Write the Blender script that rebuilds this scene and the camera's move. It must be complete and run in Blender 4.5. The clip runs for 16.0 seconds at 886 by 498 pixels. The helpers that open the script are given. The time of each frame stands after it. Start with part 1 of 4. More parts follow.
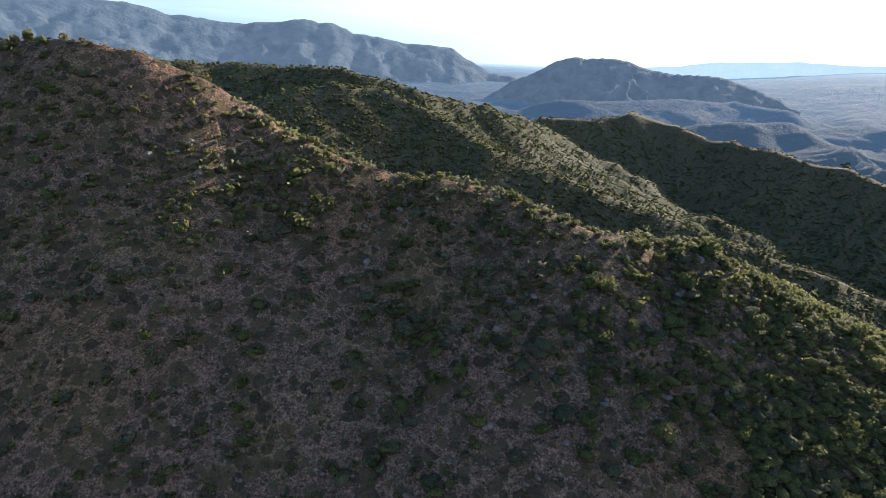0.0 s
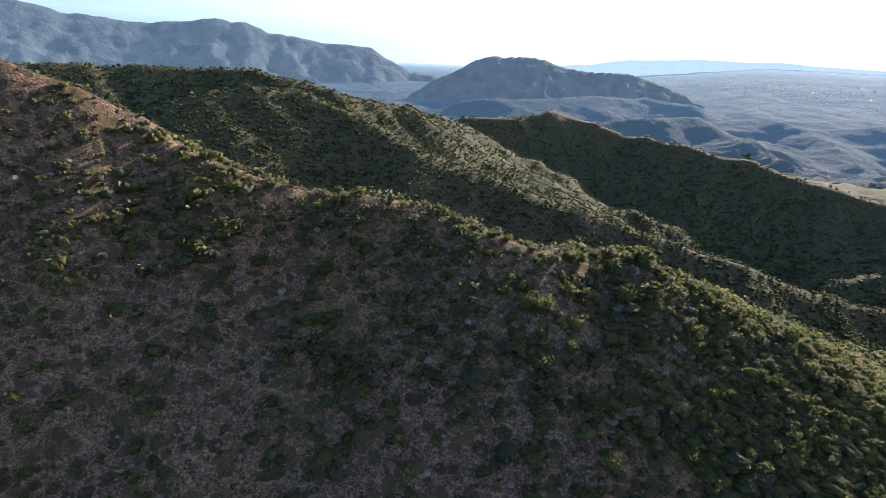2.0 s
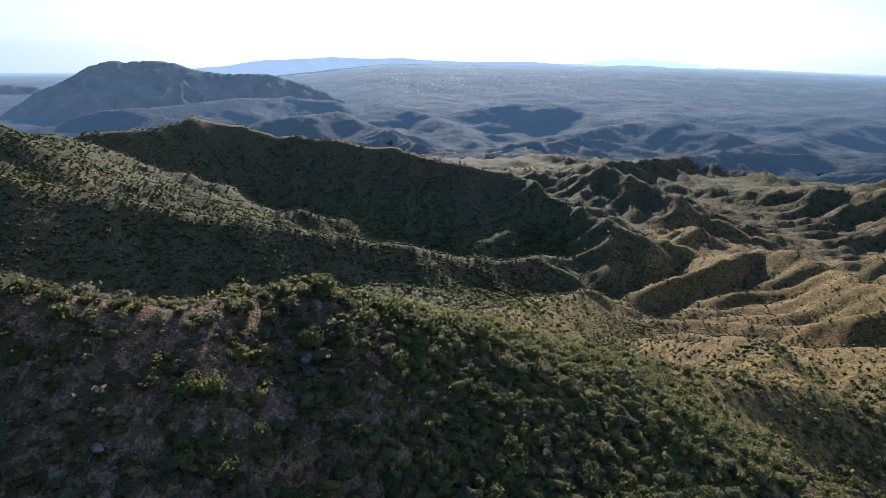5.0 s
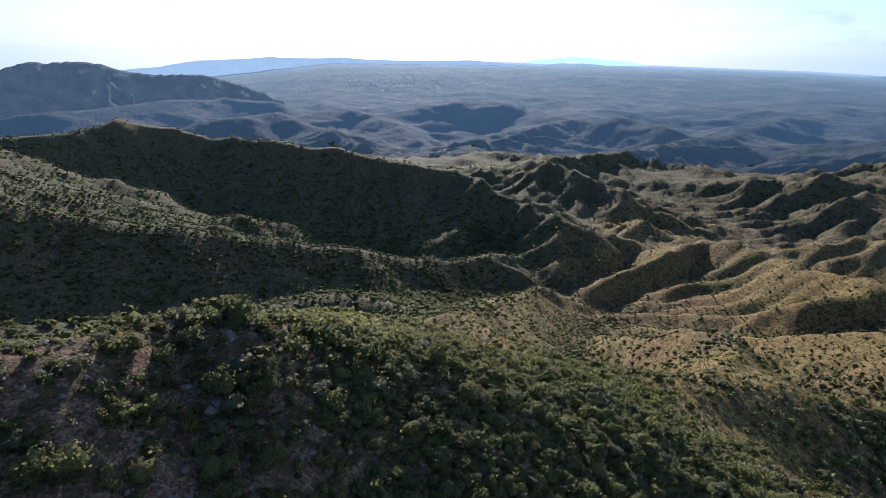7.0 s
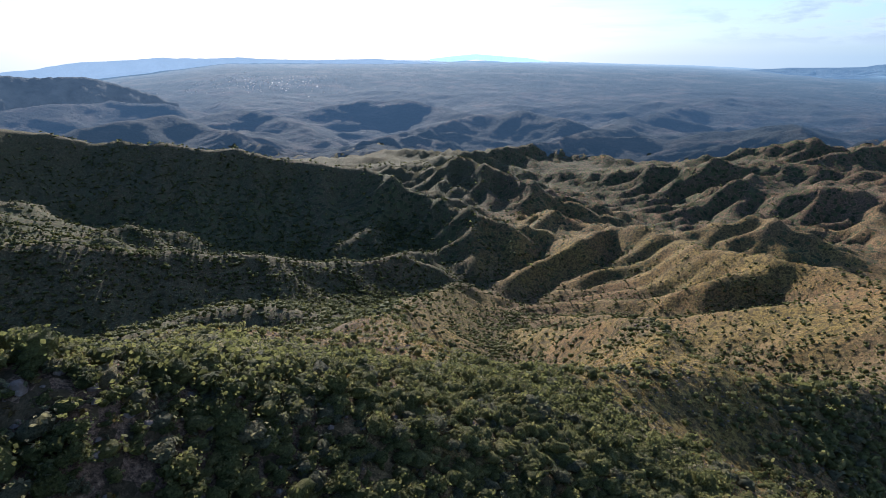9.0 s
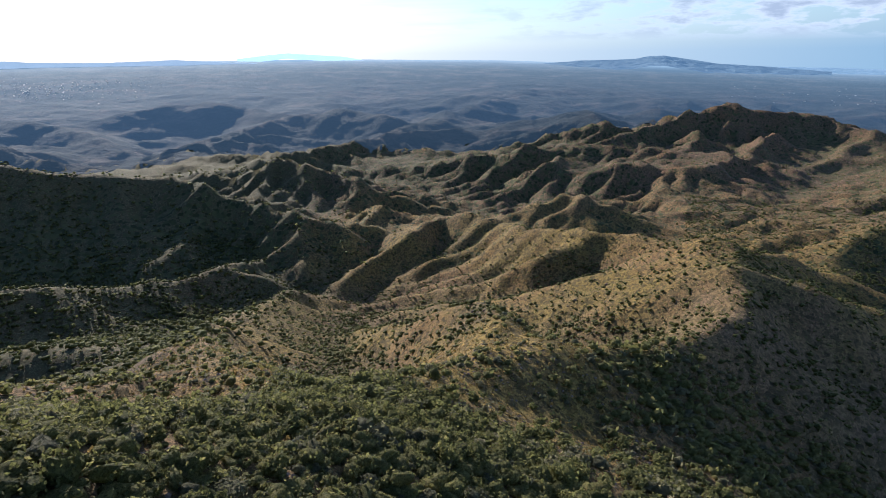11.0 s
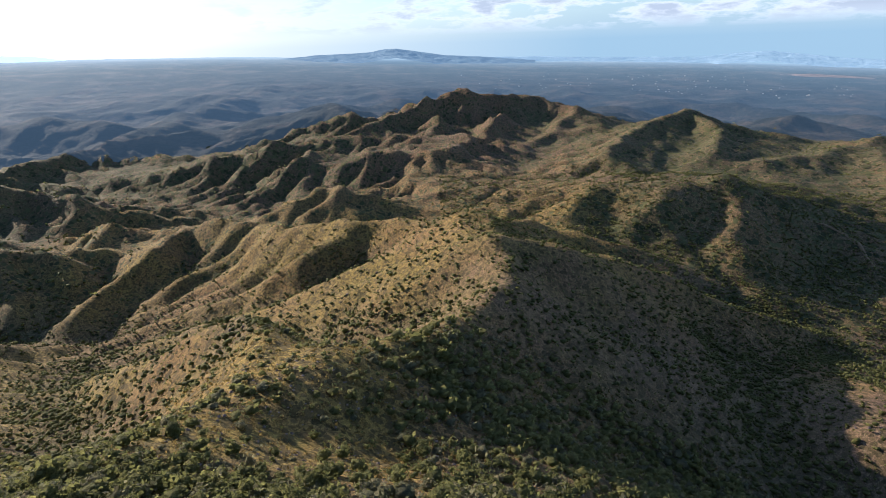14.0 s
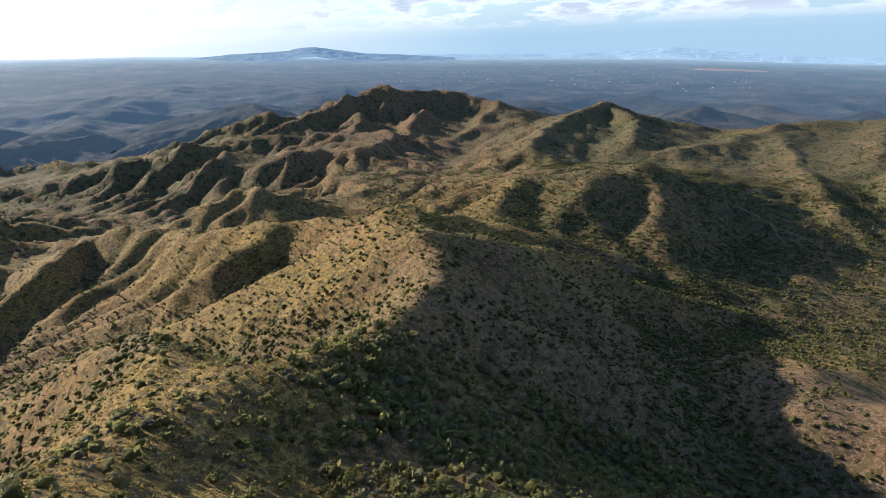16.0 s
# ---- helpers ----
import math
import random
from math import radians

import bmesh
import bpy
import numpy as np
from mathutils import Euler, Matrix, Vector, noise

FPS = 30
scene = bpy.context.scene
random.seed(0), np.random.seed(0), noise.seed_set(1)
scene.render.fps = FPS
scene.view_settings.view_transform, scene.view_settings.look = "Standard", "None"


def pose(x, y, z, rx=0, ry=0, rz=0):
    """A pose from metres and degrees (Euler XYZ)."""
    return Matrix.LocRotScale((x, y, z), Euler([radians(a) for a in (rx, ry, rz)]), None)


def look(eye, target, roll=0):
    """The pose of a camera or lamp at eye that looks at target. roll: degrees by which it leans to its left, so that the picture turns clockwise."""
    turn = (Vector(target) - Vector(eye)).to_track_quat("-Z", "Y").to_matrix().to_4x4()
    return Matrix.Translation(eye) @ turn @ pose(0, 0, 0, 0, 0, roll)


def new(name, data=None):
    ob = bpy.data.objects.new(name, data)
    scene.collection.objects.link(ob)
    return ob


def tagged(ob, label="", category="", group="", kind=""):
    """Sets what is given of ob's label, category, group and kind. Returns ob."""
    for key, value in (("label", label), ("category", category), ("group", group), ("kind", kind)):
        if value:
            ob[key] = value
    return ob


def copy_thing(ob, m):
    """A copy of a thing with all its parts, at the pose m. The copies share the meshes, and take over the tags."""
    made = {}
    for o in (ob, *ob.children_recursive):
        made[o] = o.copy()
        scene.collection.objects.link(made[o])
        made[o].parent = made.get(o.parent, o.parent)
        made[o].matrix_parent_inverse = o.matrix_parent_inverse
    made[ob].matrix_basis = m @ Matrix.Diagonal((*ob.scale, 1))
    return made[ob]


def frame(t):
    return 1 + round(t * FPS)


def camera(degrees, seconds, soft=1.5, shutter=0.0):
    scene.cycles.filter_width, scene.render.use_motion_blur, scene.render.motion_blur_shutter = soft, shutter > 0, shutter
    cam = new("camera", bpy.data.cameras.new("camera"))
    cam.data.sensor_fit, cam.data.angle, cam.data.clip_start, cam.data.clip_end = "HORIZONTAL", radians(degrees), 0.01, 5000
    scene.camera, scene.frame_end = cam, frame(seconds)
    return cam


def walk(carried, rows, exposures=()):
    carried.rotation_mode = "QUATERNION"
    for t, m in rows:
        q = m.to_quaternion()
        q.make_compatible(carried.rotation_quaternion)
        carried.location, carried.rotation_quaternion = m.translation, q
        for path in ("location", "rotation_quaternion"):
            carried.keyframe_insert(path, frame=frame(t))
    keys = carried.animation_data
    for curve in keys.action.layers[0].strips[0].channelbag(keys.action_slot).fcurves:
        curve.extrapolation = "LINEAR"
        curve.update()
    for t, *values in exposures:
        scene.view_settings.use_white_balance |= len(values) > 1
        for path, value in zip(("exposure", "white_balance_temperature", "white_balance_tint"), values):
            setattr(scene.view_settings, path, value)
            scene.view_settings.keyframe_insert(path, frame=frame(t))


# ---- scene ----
# The drone's path: seconds, place in metres, heading clockwise from +y, pitch and lean in degrees.
cam = camera(73.56, 16.0, soft=0.75)
PATH = [
    (0.0, 0.01, -0.00, 0.01, 0.00, -19.60, 2.89),
    (0.5, 0.07, 1.59, 0.12, 2.22, -19.51, 2.84),
    (1.0, 0.15, 3.63, 0.29, 3.86, -19.46, 2.80),
    (1.5, 0.35, 6.01, 0.47, 5.43, -19.40, 2.77),
    (2.0, 0.69, 8.64, 0.62, 7.30, -19.32, 2.72),
    (2.5, 1.35, 11.57, 0.74, 12.95, -19.06, 2.59),
    (3.0, 2.22, 14.45, 0.79, 21.10, -18.72, 2.26),
    (3.5, 3.63, 17.41, 0.69, 28.35, -18.47, 1.92),
    (4.0, 5.36, 20.27, 0.55, 33.63, -18.33, 1.61),
    (6.5, 16.24, 34.14, -2.83, 43.22, -18.18, 1.01),
    (7.0, 19.08, 37.10, -4.11, 44.75, -18.16, 0.91),
    (7.5, 21.92, 39.87, -5.51, 46.13, -18.17, 0.77),
    (8.0, 24.91, 42.54, -6.92, 47.71, -18.16, 0.68),
    (8.2, 26.12, 43.59, -7.49, 48.66, -18.17, 0.64),
    (10.3, 40.09, 48.98, -13.37, 63.57, -18.20, -0.37),
    (10.5, 41.34, 49.49, -13.86, 65.42, -18.23, -0.44),
    (11.0, 44.45, 50.68, -15.06, 70.06, -18.32, -0.68),
    (11.5, 47.66, 51.62, -16.30, 74.70, -18.44, -0.91),
    (12.0, 50.99, 52.25, -17.57, 79.35, -18.59, -1.09),
    (12.5, 54.31, 52.52, -18.85, 83.85, -18.73, -1.33),
    (13.0, 57.56, 52.61, -20.10, 87.82, -18.88, -1.49),
    (13.5, 60.75, 52.46, -21.36, 91.15, -19.04, -1.62),
    (14.0, 64.00, 52.20, -22.62, 93.54, -19.15, -1.71),
    (14.5, 67.31, 51.79, -23.97, 95.65, -19.26, -1.82),
    (15.0, 70.70, 51.31, -25.39, 97.73, -19.36, -1.90),
    (15.5, 74.01, 50.78, -26.83, 99.60, -19.44, -1.97),
    (16.0, 77.39, 50.13, -28.31, 100.78, -19.49, -2.00),
]


def aim(x, y, z, heading, pitch, lean):
    h, p = radians(heading), radians(pitch)
    ahead = Vector((math.sin(h) * math.cos(p), math.cos(h) * math.cos(p), math.sin(p)))
    eye = Vector((x, y, z))
    return look(eye, eye + 100 * ahead, lean)


walk(cam, [(t, aim(*row)) for t, *row in PATH], [(0.0, 1.27, 5350, 11), (3.0, 1.2, 5300, 11), (4.0, 1.02, 5200, 11), (7.0, 0.70, 5000, 11), (11.0, 0.68, 5150, 11), (13.5, 0.88, 5450, 11), (16.0, 1.04, 5650, 11)])
# ---- end of path ----

# ---- sky and sun ----
SUN_HEADING, SUN_HEIGHT = 41.0, 19.5
world = bpy.data.worlds.new("sky")
scene.world = world
world.use_nodes = True
wn, wl = world.node_tree.nodes, world.node_tree.links
wn.clear()
w_out = wn.new("ShaderNodeOutputWorld")
w_bg = wn.new("ShaderNodeBackground")
w_sky = wn.new("ShaderNodeTexSky")
w_sky.sky_type = "NISHITA"
w_sky.sun_disc = False
w_sky.sun_elevation = radians(SUN_HEIGHT)
w_sky.sun_rotation = radians(SUN_HEADING)
w_sky.altitude = 1500
w_sky.air_density, w_sky.dust_density, w_sky.ozone_density = 1.2, 1.2, 1.5
w_bg.inputs["Strength"].default_value = 0.084
w_co = wn.new("ShaderNodeTexCoord")
w_xyz = wn.new("ShaderNodeSeparateXYZ")
wl.new(w_co.outputs["Generated"], w_xyz.inputs[0])


def w_math(op, a, b, clamp=False):
    m = wn.new("ShaderNodeMath")
    m.operation, m.use_clamp = op, clamp
    for k, v in enumerate((a, b)):
        if isinstance(v, (int, float)):
            m.inputs[k].default_value = v
        else:
            wl.new(v, m.inputs[k])
    return m.outputs[0]


def w_mix(fac, a, colour):
    m = wn.new("ShaderNodeMix")
    m.data_type = "RGBA"
    wl.new(fac, m.inputs[0])
    wl.new(a, m.inputs[6])
    m.inputs[7].default_value = (*colour, 1)
    return m.outputs[2]


# small heaps of cloud to the east, thin veils elsewhere
def w_cloud(scale, detail, low, high, squash):
    mp = wn.new("ShaderNodeMapping")
    mp.inputs["Scale"].default_value = (1.0, 1.0, squash)
    wl.new(w_co.outputs["Generated"], mp.inputs[0])
    t = wn.new("ShaderNodeTexNoise")
    t.inputs["Scale"].default_value, t.inputs["Detail"].default_value, t.inputs["Roughness"].default_value = scale, detail, 0.6
    wl.new(mp.outputs[0], t.inputs["Vector"])
    r = wn.new("ShaderNodeMapRange")
    r.inputs["From Min"].default_value, r.inputs["From Max"].default_value = low, high
    wl.new(t.outputs["Fac"], r.inputs["Value"])
    return r.outputs["Result"]


haze = w_math("POWER", w_math("SUBTRACT", 1.0, w_math("MULTIPLY", w_math("MAXIMUM", w_xyz.outputs["Z"], 0.0), 2.2), True), 6.0)
sunward = w_math("ADD", w_math("MULTIPLY", w_xyz.outputs["X"], math.sin(radians(SUN_HEADING))), w_math("MULTIPLY", w_xyz.outputs["Y"], math.cos(radians(SUN_HEADING))))
away = w_math("MULTIPLY", w_math("SUBTRACT", 0.93, sunward), 1.9, True)
w_c = w_mix(w_math("MULTIPLY", haze, 0.75), w_sky.outputs[0], (5.2, 5.9, 6.3))
w_c = w_mix(w_math("MULTIPLY", w_math("MULTIPLY", haze, away), 0.9), w_c, (2.5, 3.6, 4.3))
east = w_math("ADD", w_math("MULTIPLY", w_xyz.outputs["X"], 0.80), w_math("MULTIPLY", w_xyz.outputs["Y"], -0.60))
east = w_math("MULTIPLY", w_math("SUBTRACT", east, 0.55), 3.2, True)
low = w_math("MULTIPLY", w_math("SUBTRACT", w_xyz.outputs["Z"], 0.012), 45.0, True)
low_sky = w_math("SUBTRACT", 1.0, w_math("MULTIPLY", w_xyz.outputs["Z"], 3.5), True)
w_c = w_mix(w_math("MULTIPLY", w_math("MULTIPLY", w_cloud(3.0, 6, 0.46, 0.66, 16.0), w_math("MULTIPLY", low, w_math("SUBTRACT", low_sky, w_math("MULTIPLY", east, 0.7), True))), 0.65), w_c, (6.2, 6.4, 6.5))
heap = w_math("MULTIPLY", w_math("MULTIPLY", w_cloud(9.0, 9, 0.45, 0.52, 4.2), east), low)
w_c = w_mix(w_math("MULTIPLY", heap, 0.95), w_c, (6.5, 6.5, 6.5))
under = w_math("MULTIPLY", w_math("MULTIPLY", w_cloud(9.0, 9, 0.5, 0.6, 4.2), east), low)
w_c = w_mix(w_math("MULTIPLY", under, 0.8), w_c, (3.3, 3.6, 4.1))
wl.new(w_c, w_bg.inputs[0])
wl.new(w_bg.outputs[0], w_out.inputs[0])

sun = new("sun", bpy.data.lights.new("sun", "SUN"))
sun.data.energy, sun.data.angle, sun.data.color = 5.0, radians(0.6), (1.0, 0.80, 0.56)
sh, se = radians(SUN_HEADING), radians(SUN_HEIGHT)
sun.matrix_world = look((1000 * math.sin(sh) * math.cos(se), 1000 * math.cos(sh) * math.cos(se), 1000 * math.sin(se)), (0, 0, 0))


# ---- materials ----
def material(name, rough=0.9):
    m = bpy.data.materials.new(name)
    m.use_nodes = True
    n = m.node_tree.nodes
    p = n["Principled BSDF"]
    p.inputs["Roughness"].default_value = rough
    p.inputs["Specular IOR Level"].default_value = 0.15
    return m, n, m.node_tree.links, p


def noise_node(n, l, scale, detail=4.0, rough=0.6, coords=None):
    t = n.new("ShaderNodeTexNoise")
    t.inputs["Scale"].default_value, t.inputs["Detail"].default_value, t.inputs["Roughness"].default_value = scale, detail, rough
    if coords:
        l.new(coords, t.inputs["Vector"])
    return t


def ramp(n, l, source, stops):
    r = n.new("ShaderNodeValToRGB")
    e = r.color_ramp.elements
    e[0].position, e[0].color = stops[0][0], (*stops[0][1], 1)
    e[1].position, e[1].color = stops[-1][0], (*stops[-1][1], 1)
    for at, c in stops[1:-1]:
        e.new(at).color = (*c, 1)
    l.new(source, r.inputs[0])
    return r


def mix_colour(n, l, factor, a, b):
    m = n.new("ShaderNodeMix")
    m.data_type = "RGBA"
    l.new(factor, m.inputs[0])
    l.new(a, m.inputs[6])
    l.new(b, m.inputs[7])
    return m.outputs[2]


def ground_material():
    m, n, l, p = material("hillside", 0.95)
    co = n.new("ShaderNodeTexCoord").outputs["Object"]
    patch = noise_node(n, l, 0.05, 6, 0.65, co)
    grain = noise_node(n, l, 1.6, 5, 0.75, co)
    tuft = noise_node(n, l, 0.42, 6, 0.8, co)
    soil = ramp(n, l, grain.outputs["Fac"], [(0.3, (0.105, 0.064, 0.045)), (0.55, (0.19, 0.117, 0.08)), (0.75, (0.29, 0.19, 0.135))])
    grass = ramp(n, l, tuft.outputs["Fac"], [(0.32, (0.09, 0.062, 0.02)), (0.5, (0.225, 0.157, 0.044)), (0.68, (0.34, 0.243, 0.066))])
    rust = noise_node(n, l, 0.018, 4, 0.6, co)
    rusty = ramp(n, l, grain.outputs["Fac"], [(0.3, (0.12, 0.06, 0.03)), (0.7, (0.29, 0.155, 0.07))])
    rfac = ramp(n, l, rust.outputs["Fac"], [(0.46, (0, 0, 0)), (0.68, (0.6, 0.6, 0.6))])
    att = n.new("ShaderNodeAttribute")
    att.attribute_name = "cover"
    cover = att.outputs["Fac"]
    k = n.new("ShaderNodeMath")
    k.operation = "MULTIPLY_ADD"
    l.new(patch.outputs["Fac"], k.inputs[0])
    k.inputs[1].default_value = 1.6
    sub = n.new("ShaderNodeMath")
    sub.operation = "SUBTRACT"
    l.new(cover, sub.inputs[0])
    sub.inputs[1].default_value = 0.8
    l.new(sub.outputs[0], k.inputs[2])
    k.use_clamp = True
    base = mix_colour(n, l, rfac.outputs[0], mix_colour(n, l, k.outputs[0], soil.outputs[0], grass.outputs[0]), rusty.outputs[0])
    scrub = n.new("ShaderNodeAttribute")
    scrub.attribute_name = "scrub"
    sfac = n.new("ShaderNodeMath")
    sfac.operation = "MULTIPLY"
    l.new(scrub.outputs["Fac"], sfac.inputs[0])
    st = ramp(n, l, tuft.outputs["Fac"], [(0.40, (0.35, 0.35, 0.35)), (0.54, (0.95, 0.95, 0.95))])
    l.new(st.outputs[0], sfac.inputs[1])
    sfac.use_clamp = True
    green = ramp(n, l, grain.outputs["Fac"], [(0.3, (0.062, 0.061, 0.032)), (0.7, (0.135, 0.122, 0.066))])
    # far bushes: round dots, each with its own size, more of them where the scrub is dense
    cells = n.new("ShaderNodeTexVoronoi")
    cells.inputs["Scale"].default_value = 0.21
    l.new(co, cells.inputs["Vector"])
    tone = n.new("ShaderNodeSeparateColor")
    l.new(cells.outputs["Color"], tone.inputs[0])
    dots = n.new("ShaderNodeAttribute")
    dots.attribute_name = "dots"

    def calc(op, a, b):
        q = n.new("ShaderNodeMath")
        q.operation, q.use_clamp = op, op != "SUBTRACT"
        for k_, v in enumerate((a, b)):
            if isinstance(v, float):
                q.inputs[k_].default_value = v
            else:
                l.new(v, q.inputs[k_])
        return q.outputs[0]

    size = calc("MULTIPLY", calc("MULTIPLY", tone.outputs[0], dots.outputs["Fac"]), 0.85)
    dot = calc("MULTIPLY", calc("SUBTRACT", size, cells.outputs["Distance"]), 9.0)
    low_cells = n.new("ShaderNodeTexVoronoi")
    low_cells.inputs["Scale"].default_value = 0.62
    l.new(co, low_cells.inputs["Vector"])
    low_tone = n.new("ShaderNodeSeparateColor")
    l.new(low_cells.outputs["Color"], low_tone.inputs[0])
    low_dot = calc("MULTIPLY", calc("MULTIPLY", calc("SUBTRACT", calc("MULTIPLY", low_tone.outputs[0], 0.95), low_cells.outputs["Distance"]), 7.0), 0.75)
    low_shrub = ramp(n, l, low_tone.outputs[1], [(0.1, (0.034, 0.031, 0.015)), (0.9, (0.10, 0.075, 0.034))])
    shrub = ramp(n, l, tone.outputs[1], [(0.1, (0.034, 0.04, 0.018)), (0.9, (0.095, 0.094, 0.04))])
    mottle = noise_node(n, l, 0.9, 6, 0.9, co)
    spots = ramp(n, l, mottle.outputs["Fac"], [(0.38, (0.34, 0.35, 0.34)), (0.48, (0.9, 0.9, 0.9)), (0.62, (1.42, 1.40, 1.34))])
    mul = n.new("ShaderNodeMix")
    mul.data_type, mul.blend_type = "RGBA", "MULTIPLY"
    mul.inputs[0].default_value = 1.0
    l.new(mix_colour(n, l, sfac.outputs[0], base, green.outputs[0]), mul.inputs[6])
    l.new(spots.outputs[0], mul.inputs[7])
    blades = noise_node(n, l, 3.2, 3, 0.8, co)
    fleck = n.new("ShaderNodeMix")
    fleck.data_type, fleck.blend_type = "RGBA", "MULTIPLY"
    fleck.inputs[0].default_value = 1.0
    l.new(mul.outputs[2], fleck.inputs[6])
    l.new(ramp(n, l, blades.outputs["Fac"], [(0.36, (0.52, 0.54, 0.52)), (0.5, (1.0, 1.0, 1.0)), (0.64, (1.5, 1.46, 1.36))]).outputs[0], fleck.inputs[7])
    l.new(mix_colour(n, l, dot, mix_colour(n, l, low_dot, fleck.outputs[2], low_shrub.outputs[0]), shrub.outputs[0]), p.inputs["Base Color"])
    b = n.new("ShaderNodeBump")
    b.inputs["Strength"].default_value, b.inputs["Distance"].default_value = 0.8, 0.5
    l.new(grain.outputs["Fac"], b.inputs["Height"])
    l.new(b.outputs[0], p.inputs["Normal"])
    return m


def leaf_material(name, dark, light, dry):
    m, n, l, p = material(name, 0.7)
    g = n.new("ShaderNodeNewGeometry")
    o = n.new("ShaderNodeObjectInfo")
    mixed = n.new("ShaderNodeMath")
    mixed.operation = "ADD"
    l.new(g.outputs["Random Per Island"], mixed.inputs[0])
    l.new(o.outputs["Random"], mixed.inputs[1])
    half = n.new("ShaderNodeMath")
    half.operation = "MULTIPLY"
    half.inputs[1].default_value = 0.5
    l.new(mixed.outputs[0], half.inputs[0])
    co = n.new("ShaderNodeTexCoord").outputs["Object"]
    c = ramp(n, l, half.outputs[0], [(0.05, dark), (0.6, light), (0.98, dry)])
    fine = noise_node(n, l, 5.5, 5, 0.75, co)
    mul = n.new("ShaderNodeMix")
    mul.data_type, mul.blend_type = "RGBA", "MULTIPLY"
    mul.inputs[0].default_value = 1.0
    l.new(c.outputs[0], mul.inputs[6])
    l.new(ramp(n, l, fine.outputs["Fac"], [(0.36, (0.5, 0.52, 0.5)), (0.5, (1.05, 1.05, 1.0)), (0.64, (1.6, 1.55, 1.4))]).outputs[0], mul.inputs[7])
    l.new(mul.outputs[2], p.inputs["Base Color"])
    bump = n.new("ShaderNodeBump")
    bump.inputs["Strength"].default_value, bump.inputs["Distance"].default_value = 1.0, 0.35
    l.new(fine.outputs["Fac"], bump.inputs["Height"])
    l.new(bump.outputs[0], p.inputs["Normal"])
    t = n.new("ShaderNodeBsdfTranslucent")
    l.new(mul.outputs[2], t.inputs["Color"])
    mx = n.new("ShaderNodeMixShader")
    mx.inputs[0].default_value = 0.55
    l.new(p.outputs[0], mx.inputs[1])
    l.new(t.outputs[0], mx.inputs[2])
    l.new(mx.outputs[0], n["Material Output"].inputs[0])
    return m


def bark_material():
    m, n, l, p = material("bark", 0.9)
    t = noise_node(n, l, 6.0)
    l.new(ramp(n, l, t.outputs["Fac"], [(0.3, (0.05, 0.038, 0.03)), (0.7, (0.16, 0.13, 0.11))]).outputs[0], p.inputs["Base Color"])
    return m


def rock_material():
    m, n, l, p = material("weathered_rock", 0.9)
    co = n.new("ShaderNodeTexCoord").outputs["Object"]
    t = noise_node(n, l, 1.3, 6, 0.7, co)
    l.new(ramp(n, l, t.outputs["Fac"], [(0.3, (0.11, 0.08, 0.065)), (0.55, (0.20, 0.155, 0.13)), (0.75, (0.32, 0.27, 0.235))]).outputs[0], p.inputs["Base Color"])
    b = n.new("ShaderNodeBump")
    b.inputs["Strength"].default_value, b.inputs["Distance"].default_value = 0.7, 0.2
    l.new(t.outputs["Fac"], b.inputs["Height"])
    l.new(b.outputs[0], p.inputs["Normal"])
    return m


def backdrop_material(name, low, high, haze_glow, scale):
    """Far distance: haze is painted into the land, as bluish colours that also glow."""
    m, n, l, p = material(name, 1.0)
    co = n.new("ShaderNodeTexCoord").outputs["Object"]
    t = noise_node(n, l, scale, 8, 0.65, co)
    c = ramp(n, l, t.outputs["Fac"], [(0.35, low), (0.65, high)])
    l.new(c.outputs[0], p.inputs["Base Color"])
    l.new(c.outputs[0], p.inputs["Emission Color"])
    p.inputs["Emission Strength"].default_value = haze_glow
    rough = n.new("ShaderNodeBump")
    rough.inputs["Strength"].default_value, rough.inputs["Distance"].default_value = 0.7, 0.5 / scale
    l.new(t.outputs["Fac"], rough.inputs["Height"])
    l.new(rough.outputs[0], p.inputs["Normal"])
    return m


GROUND = ground_material()
LEAF = leaf_material("oak_leaves", (0.086, 0.094, 0.036), (0.195, 0.195, 0.073), (0.30, 0.265, 0.11))
LEAF_GREY = leaf_material("grey_leaves", (0.10, 0.105, 0.066), (0.21, 0.20, 0.12), (0.34, 0.29, 0.18))
STRAW = leaf_material("dry_grass", (0.12, 0.09, 0.035), (0.26, 0.19, 0.07), (0.36, 0.28, 0.12))
BARK = bark_material()
ROCK = rock_material()

